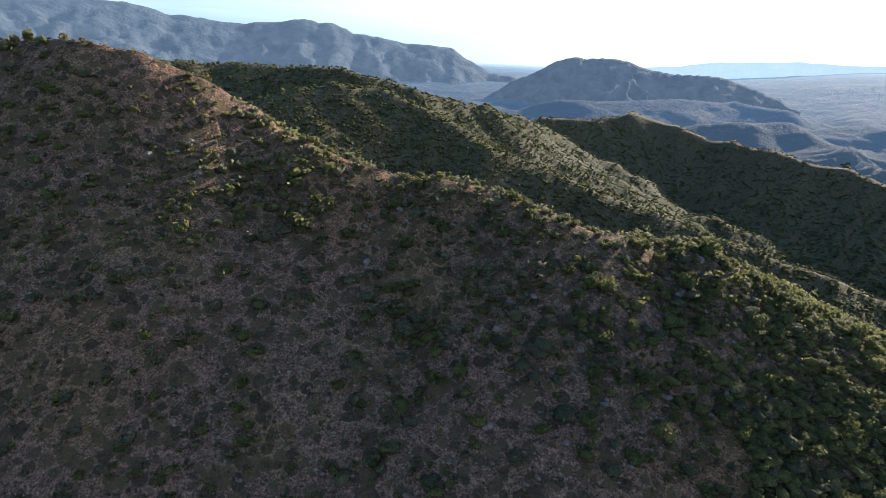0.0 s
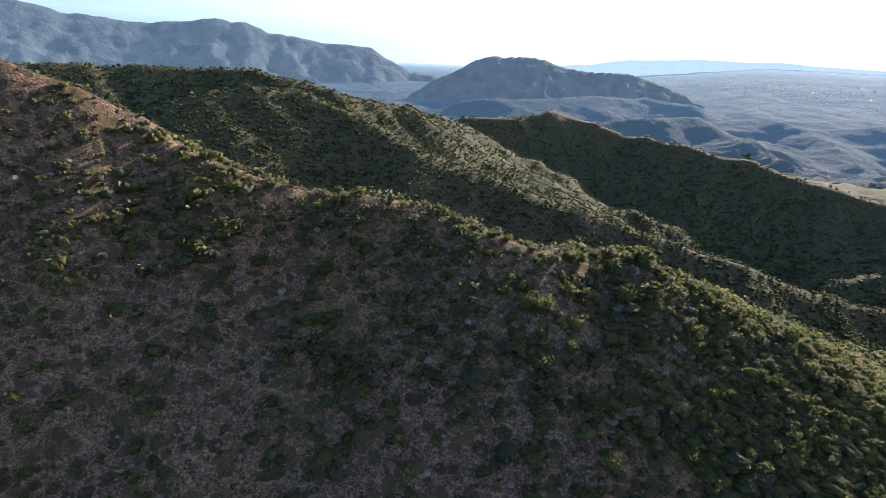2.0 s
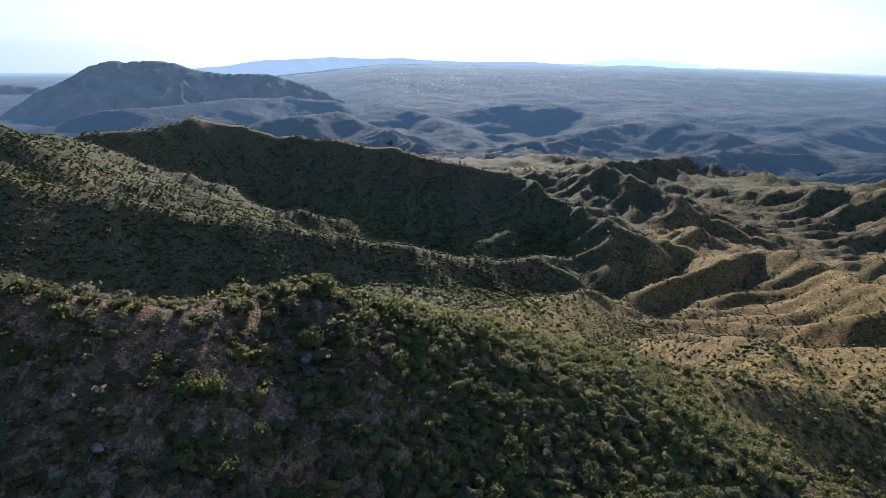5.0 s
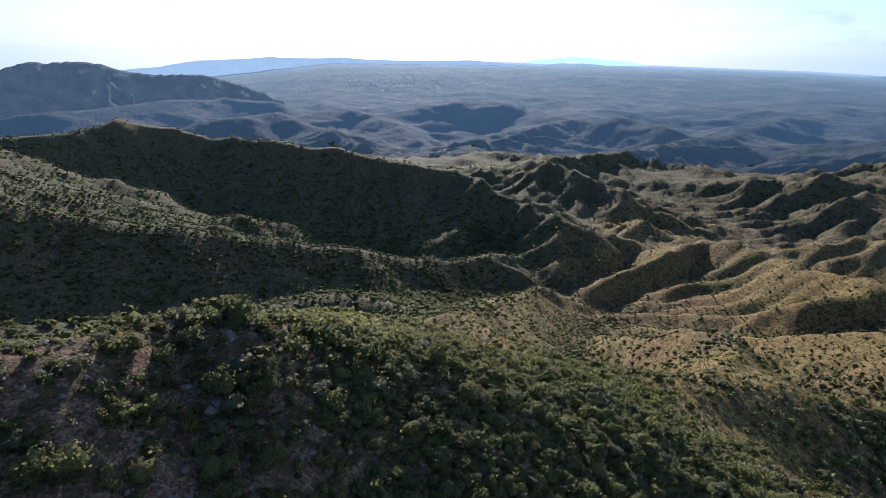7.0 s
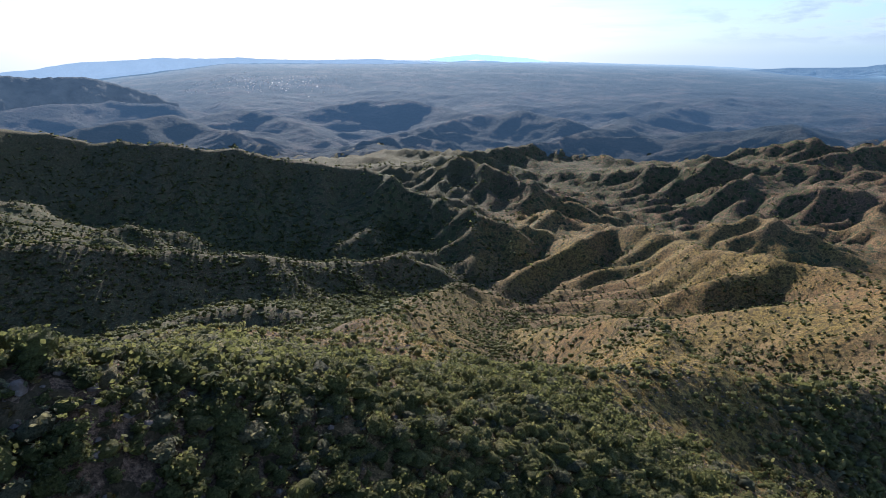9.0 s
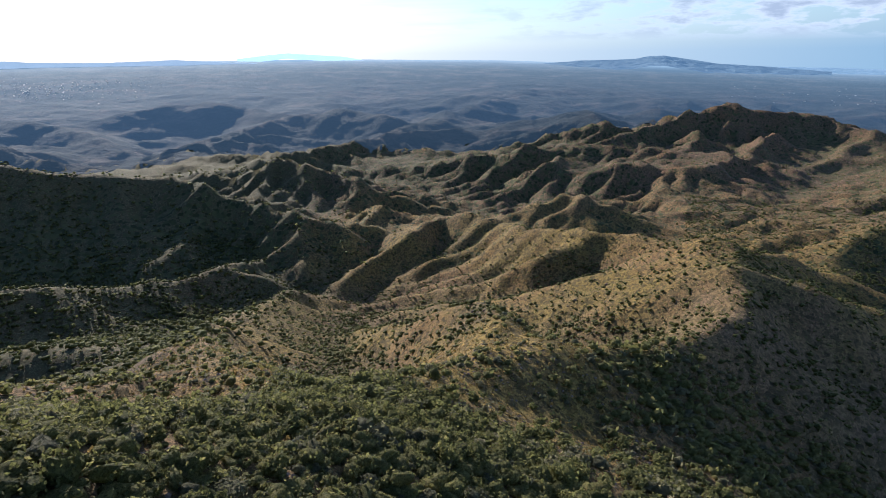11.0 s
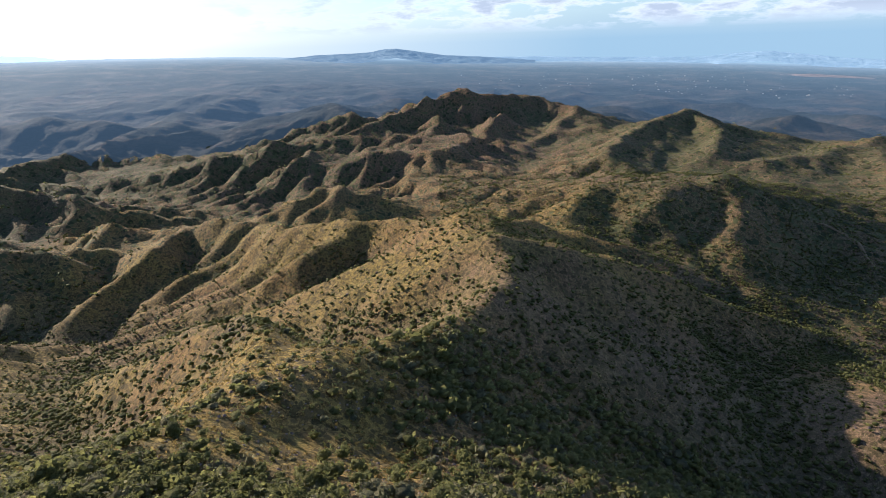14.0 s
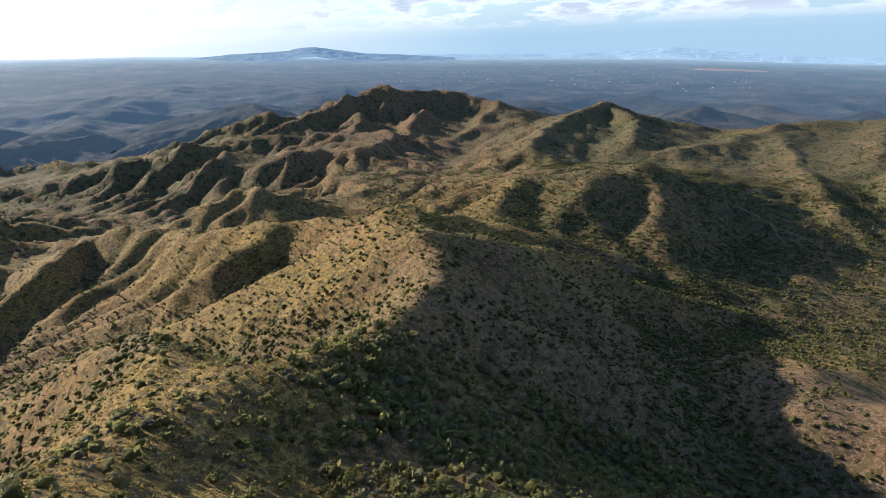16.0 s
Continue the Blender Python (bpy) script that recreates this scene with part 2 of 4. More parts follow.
# ---- the lie of the land ----
# Crest lines of the hills: (slope to the left, slope to the right, roundness, length over which the slope
# eases off or, below zero, steepens), points in metres.
RIDGES = {
    'near_ridge_top': ((0.62, 1.25, 1.8, 600), [(-106, 106, -5), (-79, 109, -4), (-67, 109, -3), (-56, 110, -5), (-47, 113, -9), (-40, 116, -13), (-33, 113, -19), (-25, 111, -22)]),
    'near_ridge': ((0.62, 0.74, 3, 600), [(-106, 106, -18), (-79, 109, -17), (-67, 109, -16), (-56, 110, -17), (-46, 109, -17), (-43, 115, -18), (-25, 111, -22), (-9, 110, -25), (1, 106, -25), (9, 104, -26), (16, 99, -27), (26, 96, -30), (38, 101, -33), (45, 96, -34)]),
    'second_hill': ((0.5, 0.55, 5, 600), [(-328, 555, -28), (-262, 567, -27), (-208, 589, -26), (-157, 605, -29), (-95, 607, -30), (-29, 593, -43), (26, 622, -56), (111, 712, -86)]),
    'third_hill': ((0.5, 0.6, 6, 600), [(128, 823, -92), (179, 814, -90), (252, 849, -78), (308, 830, -94), (361, 785, -105), (409, 726, -106), (457, 671, -112), (500, 610, -126), (532, 551, -129), (527, 481, -133), (520, 402, -147), (502, 354, -152)]),
    'cone_hill': ((0.5, 0.55, 8, 600), [(678, 736, -189), (721, 652, -168), (741, 554, -137), (736, 487, -144), (726, 418, -159)]),
    'brown_hill': ((0.4, 0.45, 10, 600), [(914, 201, -168), (1019, 166, -162), (1122, 121, -150), (1210, 62, -137), (1272, -5, -113), (1292, -74, -97), (1283, -140, -111), (1291, -223, -117), (1226, -275, -138), (1165, -302, -155)]),
    'brown_rib_a': ((0.45, 0.45, 6, 600), [(1272, -5, -128), (1148, -16, -141), (1050, 21, -177), (950, 83, -190)]),
    'brown_rib_b': ((0.45, 0.45, 6, 600), [(1283, -140, -125), (1139, -105, -141), (1019, -77, -170), (926, 2, -184)]),
    'brown_rib_c': ((0.45, 0.45, 6, 600), [(1226, -275, -148), (1069, -200, -171), (982, -132, -188), (896, -42, -189)]),
    'knoll_back': ((0.28, 0.3, 8, 600), [(1192, -636, -198), (1303, -799, -191), (1259, -855, -213)]),
    'wooded_hill': ((0.28, 0.3, 8, 600), [(754, -385, -167), (775, -481, -169), (874, -629, -168), (900, -744, -169), (864, -812, -172), (691, -828, -164)]),
    'wooded_rib': ((0.28, 0.3, 8, 600), [(874, -629, -168), (715, -516, -172), (609, -448, -177), (497, -384, -182)]),
    'wooded_rib_b': ((0.28, 0.3, 8, 600), [(864, -812, -172), (630, -566, -166), (533, -487, -181)]),
    'foothill_a': ((0.4, 0.4, 10, 600), [(350, 1285, -150), (527, 1436, -185), (684, 1482, -167), (843, 1514, -166), (877, 1375, -179), (849, 1147, -195)]),
    'foothill_b': ((0.4, 0.4, 10, 600), [(913, 1815, -198), (1065, 1731, -187), (1213, 1755, -174), (1242, 1607, -197), (1193, 1383, -223), (1103, 1189, -240)]),
    'foothill_c': ((0.35, 0.4, 10, 600), [(1240, 1730, -225), (1412, 1727, -206), (1555, 1670, -188), (1695, 1602, -171), (1752, 1540, -159), (1764, 1362, -193), (1668, 1151, -199)]),
    'foothill_d': ((0.35, 0.4, 10, 600), [(1014, 1136, -230), (1169, 1128, -216), (1326, 1103, -208), (1586, 1095, -189), (1657, 983, -173), (1635, 809, -183)]),
    'foothill_e': ((0.35, 0.4, 10, 600), [(303, 2008, -185), (417, 1988, -177), (594, 2049, -176), (780, 2094, -164), (985, 2117, -168), (1138, 2037, -183)]),
    'badland_a': ((0.35, 0.4, 8, 600), [(927, 754, -212), (1134, 725, -202), (1351, 638, -197), (1519, 475, -198), (1605, 332, -186)]),
    'badland_b': ((0.4, 0.45, 8, 600), [(1056, 366, -214), (1197, 329, -185), (1334, 256, -188), (1406, 176, -192), (1476, 37, -160)]),
    'lit_shoulder': ((0.75, 0.52, 2.5, 600), [(361, 10, -101), (330, 11, -95), (295, 14, -95), (276, 14, -94), (254, 18, -95), (229, 33, -92), (200, 48, -89), (187, 59, -87)]),
    'main_ridge': ((0.62, 0.58, 4, 600), [(361, 10, -104), (381, 25, -115), (400, 40, -117), (424, 60, -117), (436, 79, -123), (447, 101, -124), (466, 130, -132), (526, 173, -148), (600, 246, -168), (616, 289, -172), (620, 325, -158)]),
    'rib_a': ((0.62, 0.62, 3, 600), [(620, 325, -161), (568, 332, -169), (522, 348, -196), (492, 352, -201)]),
    'rib_b': ((0.62, 0.62, 3, 600), [(600, 246, -171), (516, 254, -160), (485, 273, -177), (439, 277, -185)]),
    'rib_c': ((0.62, 0.62, 3, 600), [(466, 130, -143), (491, 163, -158), (508, 193, -162), (489, 222, -175), (444, 231, -188)]),
    'rib_d': ((0.62, 0.62, 3, 600), [(436, 79, -128), (412, 103, -123), (403, 118, -130), (401, 138, -143), (401, 167, -163), (397, 180, -167)]),
    'rib_e': ((0.62, 0.62, 3, 600), [(381, 25, -115), (383, 39, -116), (380, 62, -124), (363, 79, -133), (361, 104, -148), (359, 121, -157)]),
    'back_hill_c': ((0.55, 0.6, 6, 600), [(592, 222, -167), (605, 193, -161), (616, 170, -152), (618, 145, -138), (614, 117, -136), (603, 93, -143), (592, 53, -160), (592, 11, -170)]),
    'back_hill_d': ((0.45, 0.5, 6, 600), [(1141, 455, -273), (1081, 367, -244), (1012, 290, -219), (954, 240, -201), (882, 179, -197), (805, 126, -195)]),
    'back_hill_a': ((0.5, 0.5, 6, 600), [(669, 471, -199), (743, 486, -208), (861, 491, -193), (806, 420, -189), (778, 354, -196)]),
    'back_hill_b': ((0.45, 0.45, 8, 600), [(959, 555, -231), (1017, 537, -220), (1017, 457, -233), (1026, 402, -240)]),
    'shade_spur': ((0.52, 0.55, 4, 600), [(295, 14, -93), (309, -9, -96), (328, -39, -113), (346, -76, -134), (342, -106, -151), (349, -143, -169), (355, -179, -187)]),
    'shade_back': ((0.38, 0.42, 4, 600), [(357, 9, -99), (438, -29, -132), (450, -67, -147), (444, -106, -157), (431, -135, -170), (413, -168, -181)]),
    'track_ridge': ((0.22, 0.26, 9, 600), [(522, -76, -152), (539, -97, -145), (563, -123, -142), (584, -158, -146), (562, -197, -137), (530, -225, -132), (520, -257, -147), (495, -277, -163), (470, -292, -180), (440, -296, -194)]),
    'knoll': ((0.36, 0.36, 6, 600), [(770, -193, -152), (882, -257, -151), (958, -327, -142), (1035, -426, -133), (908, -415, -150), (783, -335, -163)]),
    'knoll_rib': ((0.36, 0.36, 5, 600), [(1004, -385, -143), (915, -332, -154), (838, -286, -177)]),
    'outcrop_spur': ((0.75, 0.8, 3, 600), [(160, 83, -77), (180, 86, -80), (203, 91, -83), (228, 103, -88), (240, 125, -98), (258, 152, -117), (285, 180, -138)]),
    'golden_spur': ((0.6, 0.6, 4, 600), [(110, 100, -64), (124, 122, -70), (162, 166, -88), (205, 198, -104), (255, 230, -125), (310, 256, -148), (364, 280, -166)]),
    'hump': ((0.45, 0.5, 8, 600), [(60, 118, -50), (82, 144, -61), (105, 190, -88), (150, 300, -129), (183, 289, -127), (202, 260, -129), (217, 240, -140)]),
    'near_flank': ((0.6, 0.5, 6, -60), [(96, 86, -60), (125, 89, -69), (150, 81, -79), (177, 68, -80), (188, 60, -88)]),
    'oak_shoulder': ((0.5, 0.5, 12, -60), [(70, 90, -46), (80, 84, -50), (91, 77, -57), (108, 67, -68), (125, 58, -78), (142, 48, -92)]),
    'lit_spur': ((0.55, 0.55, 8, 600), [(110, -220, -103), (155, -160, -117), (195, -118, -135), (225, -108, -152), (245, -102, -162)]),
    'hillock': ((0.42, 0.42, 7, 600), [(205, -76, -147), (211, -91, -140), (222, -102, -143)]),
    'second_spur': ((0.5, 0.55, 5, 600), [(-164, 507, -46), (-102, 534, -37), (-56, 541, -41), (-17, 532, -52), (31, 498, -72), (77, 480, -89), (120, 457, -105), (167, 429, -113), (212, 404, -127), (262, 382, -138), (310, 372, -155), (360, 365, -166), (410, 362, -168), (434, 366, -173), (455, 350, -190)]),
    'near_ridge_east': ((0.6, 0.44, 4, -36), [(45, 96, -34), (56, 95, -39), (66, 91, -44), (82, 95, -52), (99, 95, -60), (111, 90, -67), (143, 89, -74)]),
    'track_shoulder': ((0.24, 0.24, 9, 600), [(584, -158, -148), (545, -165, -140), (510, -171, -136), (474, -182, -164), (440, -192, -182)]),
    'track_rib': ((0.26, 0.26, 7, 600), [(560, -205, -138), (515, -226, -150), (478, -246, -162), (448, -262, -198)]),
}


def lattice(ix, iy, seed):
    h = (ix.astype(np.int64) * 374761393 + iy.astype(np.int64) * 668265263 + seed * 1442695041) & 0xFFFFFFFF
    h = ((h ^ (h >> 13)) * 1274126177) & 0xFFFFFFFF
    return ((h ^ (h >> 16)) & 0xFFFF).astype(np.float32) / 65535.0


def vnoise(x, y, size, seed):
    """Smooth noise from -1 to 1 with features of that size in metres."""
    x, y = x / size, y / size
    ix, iy = np.floor(x), np.floor(y)
    fx, fy = (x - ix).astype(np.float32), (y - iy).astype(np.float32)
    fx, fy = fx * fx * (3 - 2 * fx), fy * fy * (3 - 2 * fy)
    a, b = lattice(ix, iy, seed), lattice(ix + 1, iy, seed)
    c, d = lattice(ix, iy + 1, seed), lattice(ix + 1, iy + 1, seed)
    return 2 * ((a + (b - a) * fx) * (1 - fy) + (c + (d - c) * fx) * fy) - 1


def smooth_max(a, b, k):
    h = np.clip(0.5 + 0.5 * (a - b) / k, 0, 1)
    return b + (a - b) * h + k * h * (1 - h)


def valley_floor(x, y):
    r, az = np.hypot(x - 30, y - 40), np.degrees(np.arctan2(x - 30, y - 40))
    near = np.interp(az, [-180, -60, 60, 85, 116, 128, 145, 180], [-150, -190, -235, -182, -190, -215, -200, -160])
    fall = np.interp(r, [0, 350, 900, 1500, 2500, 3500, 4200, 4950], [0, 0, -8, 0, 0, 0, 0, 0])
    horizon = np.interp(az, [-60, 22, 34, 60, 75, 100, 118, 135, 160], [2.4, 2.0, 0.65, 0.65, 0.9, 1.9, 2.4, 3.1, 3.5])
    dip = np.interp(r, [1300, 2500, 3500, 4200, 4950], [6.3, 3.2, 1.5, 0.6, 0.0])
    basin = np.interp(r, [1300, 1900, 2600, 3300, 3700], [2.4, 1.9, 1.1, 0.4, 0.0]) * np.clip((78 - az) / 15, 0, 1) * np.clip((az - 5) / 10, 0, 1)
    plain = -r * np.tan(np.radians(horizon + dip + basin))
    k = np.clip((r - 900) / 700, 0, 1)
    rough = np.clip((r - 250) / 700, 0, 1) * np.clip((3300 - r) / 1200, 0.0, 1)
    calm = 1 - 0.3 * np.clip((r - 1200) / 500, 0, 1)
    wave = 1 - np.abs(vnoise(x, y, 420, 3)) * 1.3 + calm * (0.55 * (1 - np.abs(vnoise(x, y, 190, 4)) * 1.5) + 0.3 * (0.5 - np.abs(vnoise(x, y, 80, 5))))
    return (near + fall) * (1 - k) + plain * k + rough * 46 * (wave - 0.8)


def folded(x, y):
    """The hills as their crests and slopes alone make them."""
    x, y = np.asarray(x, np.float32), np.asarray(y, np.float32)
    gully = 1 - np.abs(vnoise(x, y, 95, 11)) * 0.9 - np.abs(vnoise(x, y, 38, 12)) * 0.5
    h = valley_floor(x, y).astype(np.float32)
    for (left, right, round_, long), line in RIDGES.values():
        top = max(p[2] for p in line)
        reach = long * (math.exp((top + 270) / (min(left, right) * long)) - 1) if long > 0 else 260.0
        xs, ys = [p[0] for p in line], [p[1] for p in line]
        box = np.nonzero((x > min(xs) - reach) & (x < max(xs) + reach) & (y > min(ys) - reach) & (y < max(ys) + reach))[0]
        if not len(box):
            continue
        px, py = x[box], y[box]
        near_d = np.full(px.shape, 1e6, np.float32)
        parts = []
        for (ax, ay, az), (bx, by, bz) in zip(line, line[1:]):
            dx, dy = bx - ax, by - ay
            s = np.clip(((px - ax) * dx + (py - ay) * dy) / (dx * dx + dy * dy + 1e-6), 0, 1)
            d = np.hypot(px - ax - s * dx, py - ay - s * dy).astype(np.float32)
            parts.append((d, (az + (bz - az) * s).astype(np.float32), dx * (py - ay) - dy * (px - ax) > 0))
            near_d = np.minimum(near_d, d)
        total, crest, fall = 1e-9, 0, 0
        for d, z, on_left in parts:
            w = np.exp(-(d - near_d) / (0.6 + 0.22 * near_d))
            total, crest, fall = total + w, crest + w * z, fall + w * np.where(on_left, left, right)
        crest, fall = crest / total, fall / total
        d = np.sqrt(near_d * near_d + round_ * round_) - round_
        d = d * (1 - 0.22 * (gully[box] - 0.35) * np.clip(d / 30, 0, 1))
        best = np.full(x.shape, -2000, np.float32)
        best[box] = crest - fall * (long * np.log1p(d / long) if long > 0 else d - d * d / (2 * long))
        h = smooth_max(h, best, np.float32(2.0 + round_))
    return h


# ---- gullies: rain runs down the steepest way and cuts the more, the more of it gathers ----
CELL, X0, Y0, NX, NY = 5.6, -740.0, -960.0, 420, 430


def worn_down():
    gx, gy = np.meshgrid(X0 + CELL * np.arange(NX), Y0 + CELL * np.arange(NY))
    fx, fy = gx.ravel(), gy.ravel()
    raw = folded(fx, fy).astype(np.float64)
    r = np.hypot(fx - 30, fy - 40)
    start = raw + np.clip((r - 260) / 300, 0, 1) * (2.0 * vnoise(fx, fy, 64, 13) + 2.2 * vnoise(fx, fy, 34, 14) + 2.4 * vnoise(fx, fy, 15, 15))
    h = start.reshape(NY, NX)
    idx = np.arange(NX * NY).reshape(NY, NX)
    steps = [(dy, dx, math.hypot(dx, dy)) for dy in (-1, 0, 1) for dx in (-1, 0, 1) if dx or dy]
    for turn in range(22):
        for _ in range(6):
            rim = np.min([np.roll(h, (-dy, -dx), (0, 1)) for dy, dx, d in steps], axis=0)
            h = np.where(h < rim, rim + 0.02, h)
        drop, to = np.zeros_like(h), idx.copy()
        for dy, dx, d in steps:
            nb, ni = np.roll(h, (-dy, -dx), (0, 1)), np.roll(idx, (-dy, -dx), (0, 1))
            fall = (h - nb) / d
            better = fall > drop
            drop, to = np.where(better, fall, drop), np.where(better, ni, to)
        to[0], to[-1], to[:, 0], to[:, -1] = idx[0], idx[-1], idx[:, 0], idx[:, -1]
        order = np.argsort(h.ravel())
        goal, area = to.ravel().tolist(), [1.0] * (NX * NY)
        for i in order[::-1].tolist():
            if goal[i] != i:
                area[goal[i]] += area[i]
        cut = (0.10 * np.clip(np.sqrt(np.minimum(np.array(area), 1600)) - 1.0, 0, None)).tolist()
        z = h.ravel().tolist()
        for i in order.tolist():
            if goal[i] != i:
                z[i] = (z[i] + cut[i] * z[goal[i]]) / (1 + cut[i])
        h = np.array(z).reshape(NY, NX)
        for _ in range(1):
            for dy, dx, d in steps:
                lim = np.roll(h, (-dy, -dx), (0, 1)) + 0.95 * CELL * d
                h = np.where(h > lim, 0.5 * (h + lim), h)
    az = np.degrees(np.arctan2(fx - 30, fy - 40))
    fade = np.clip((r - 95 - 5 * np.clip(50 - az, 0, 30)) / 130, 0, 1)
    fade *= np.interp(r, [320, 680], [0.2, 1.0]) * (1 - 0.7 * np.clip((50 - az) / 8, 0, 1) * np.clip((1100 - r) / 200, 0, 1))
    fade *= 1 - 0.45 * np.clip((az - 98) / 8, 0, 1)
    edge = np.minimum(np.minimum(fx - X0, X0 + CELL * (NX - 1) - fx), np.minimum(fy - Y0, Y0 + CELL * (NY - 1) - fy))
    fade *= np.clip((edge - 20) / 250, 0, 1)
    wet = np.clip((np.log(np.array(area)) - 1.8) / 2.6, 0, 1) * np.clip((edge - 20) / 250, 0, 1)
    worn = (h.ravel() - raw) * fade
    mean = (raw + worn).reshape(NY, NX)
    for axis in (0, 1):
        mean = sum(np.roll(mean, k, axis) for k in range(-11, 12)) / 23
    hollow = np.clip((mean.ravel() - raw - worn - 1.5) / 9, 0, 1) * np.clip((edge - 60) / 60, 0, 1)
    return (q.reshape(NY, NX).astype(np.float32) for q in (worn, wet, hollow))


WORN, WET, HOLLOW = worn_down()


def on_grid(grid, x, y):
    u, v = np.clip((x - X0) / CELL, 0, NX - 1.01), np.clip((y - Y0) / CELL, 0, NY - 1.01)
    i, j = u.astype(int), v.astype(int)
    a, b = u - i, v - j
    return (grid[j, i] * (1 - a) + grid[j, i + 1] * a) * (1 - b) + (grid[j + 1, i] * (1 - a) + grid[j + 1, i + 1] * a) * b


def height(x, y):
    x, y = np.asarray(x, np.float32), np.asarray(y, np.float32)
    h = folded(x, y)
    h += on_grid(WORN, x, y)
    far = np.clip(np.hypot(x - 30, y - 40) / 400, 0.3, 1.1)
    h += (1.8 * vnoise(x, y, 43, 26) * np.clip(far - 0.4, 0, 1) + 1.0 * vnoise(x, y, 17, 21) + 0.4 * vnoise(x, y, 8.5, 24)) * far + 0.28 * vnoise(x, y, 6.5, 22) + 0.12 * vnoise(x, y, 2.6, 23)
    return h


def cover_at(x, y):
    """How grassy (0 to 1) and how overgrown with scrub (0 to 1) the ground is."""
    r, az = np.hypot(x - 30, y - 40), np.degrees(np.arctan2(x - 30, y - 40))
    r = r / np.interp(az, [45, 65], [1.0, 1.2])
    open_hill = np.clip((az - 43) / 8, 0, 1) * np.clip((112 - az) / 8, 0, 1) * np.clip((r - 78) / 25, 0, 1) * np.clip((700 - r) / 200, 0, 1)
    # Flank in shade: denser bushes, and its shade darkened further by less pale grass.
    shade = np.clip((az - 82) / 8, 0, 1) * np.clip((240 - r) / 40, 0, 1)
    crest = np.clip((az - 35) / 15, 0, 1)
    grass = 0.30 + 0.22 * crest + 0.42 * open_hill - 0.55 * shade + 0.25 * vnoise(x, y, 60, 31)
    belt = np.clip((az - 22) / 12, 0, 1) * np.clip((82 - az) / 8, 0, 1) * np.clip((101 - 0.7 * np.clip(az - 55, 0, 15) - r) / 12, 0, 1)
    face = np.clip((30 - az) / 15, 0, 1) * np.clip((150 - r) / 30, 0, 1)
    top = np.clip(1.6 - np.hypot((x + 37) / 13, (y - 93) / 16), 0, 1)
    bare = face * np.clip(2.2 * vnoise(x, y, 19, 33) + 1.1 * vnoise(x, y, 8, 34) - 0.25, 0, 1)
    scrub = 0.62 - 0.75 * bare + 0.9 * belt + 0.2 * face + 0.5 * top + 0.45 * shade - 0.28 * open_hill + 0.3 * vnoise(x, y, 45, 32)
    away = np.clip((r - 550) / 400, 0, 1) * np.clip((95 - az) / 20, 0, 1) * np.interp(az, [45, 60], [0.35, 1.0])
    wooded = np.clip((43 + 17 * np.clip((r - 260) / 120, 0, 1) - az) / 6, 0, 1) * np.clip((r - 150) / 60, 0, 1) + np.clip((az - 104) / 8, 0, 1) * np.clip((r - 300) / 100, 0, 1) * 0.4
    wooded = wooded * (1 - 0.35 * np.clip((r - 640) / 80, 0, 1) * np.clip((60 - az) / 8, 0, 1))
    brown = np.clip((az - 78) / 10, 0, 1) * np.clip((r - 600) / 150, 0, 1) * np.clip((112 - az) / 8, 0, 1)
    flat = np.clip((az - 66) / 10, 0, 1) * np.clip((r - 420) / 100, 0, 1)
    hillock = np.clip(1.3 - np.hypot((x - 175) / 80, (y + 85) / 55), 0, 1)
    wet = on_grid(WET, x, y) * np.clip((r - 130) / 40, 0, 1)
    hollow = on_grid(HOLLOW, x, y) * np.clip((r - 130) / 40, 0, 1)
    outcrop = np.clip(1.5 - np.hypot((x - 226) / 26, (y - 96) / 15), 0, 1)
    wet = wet * np.interp(r, [400, 700], [0.3, 1.0]) + hollow + outcrop
    grass = grass - 0.5 * np.clip(hollow + outcrop, 0, 1) - 0.25 * face - 0.6 * away - 0.5 * wooded - 0.2 * brown - 0.3 * flat - 0.3 * hillock
    scrub = np.clip(scrub - 0.2 * brown + 0.2 * flat - 0.15 * hillock, 0.1, 1.25) + 1.1 * away + 0.9 * wooded + 0.9 * wet
    return np.clip(grass, 0, 1), scrub, np.clip(hollow + outcrop, 0, 1)


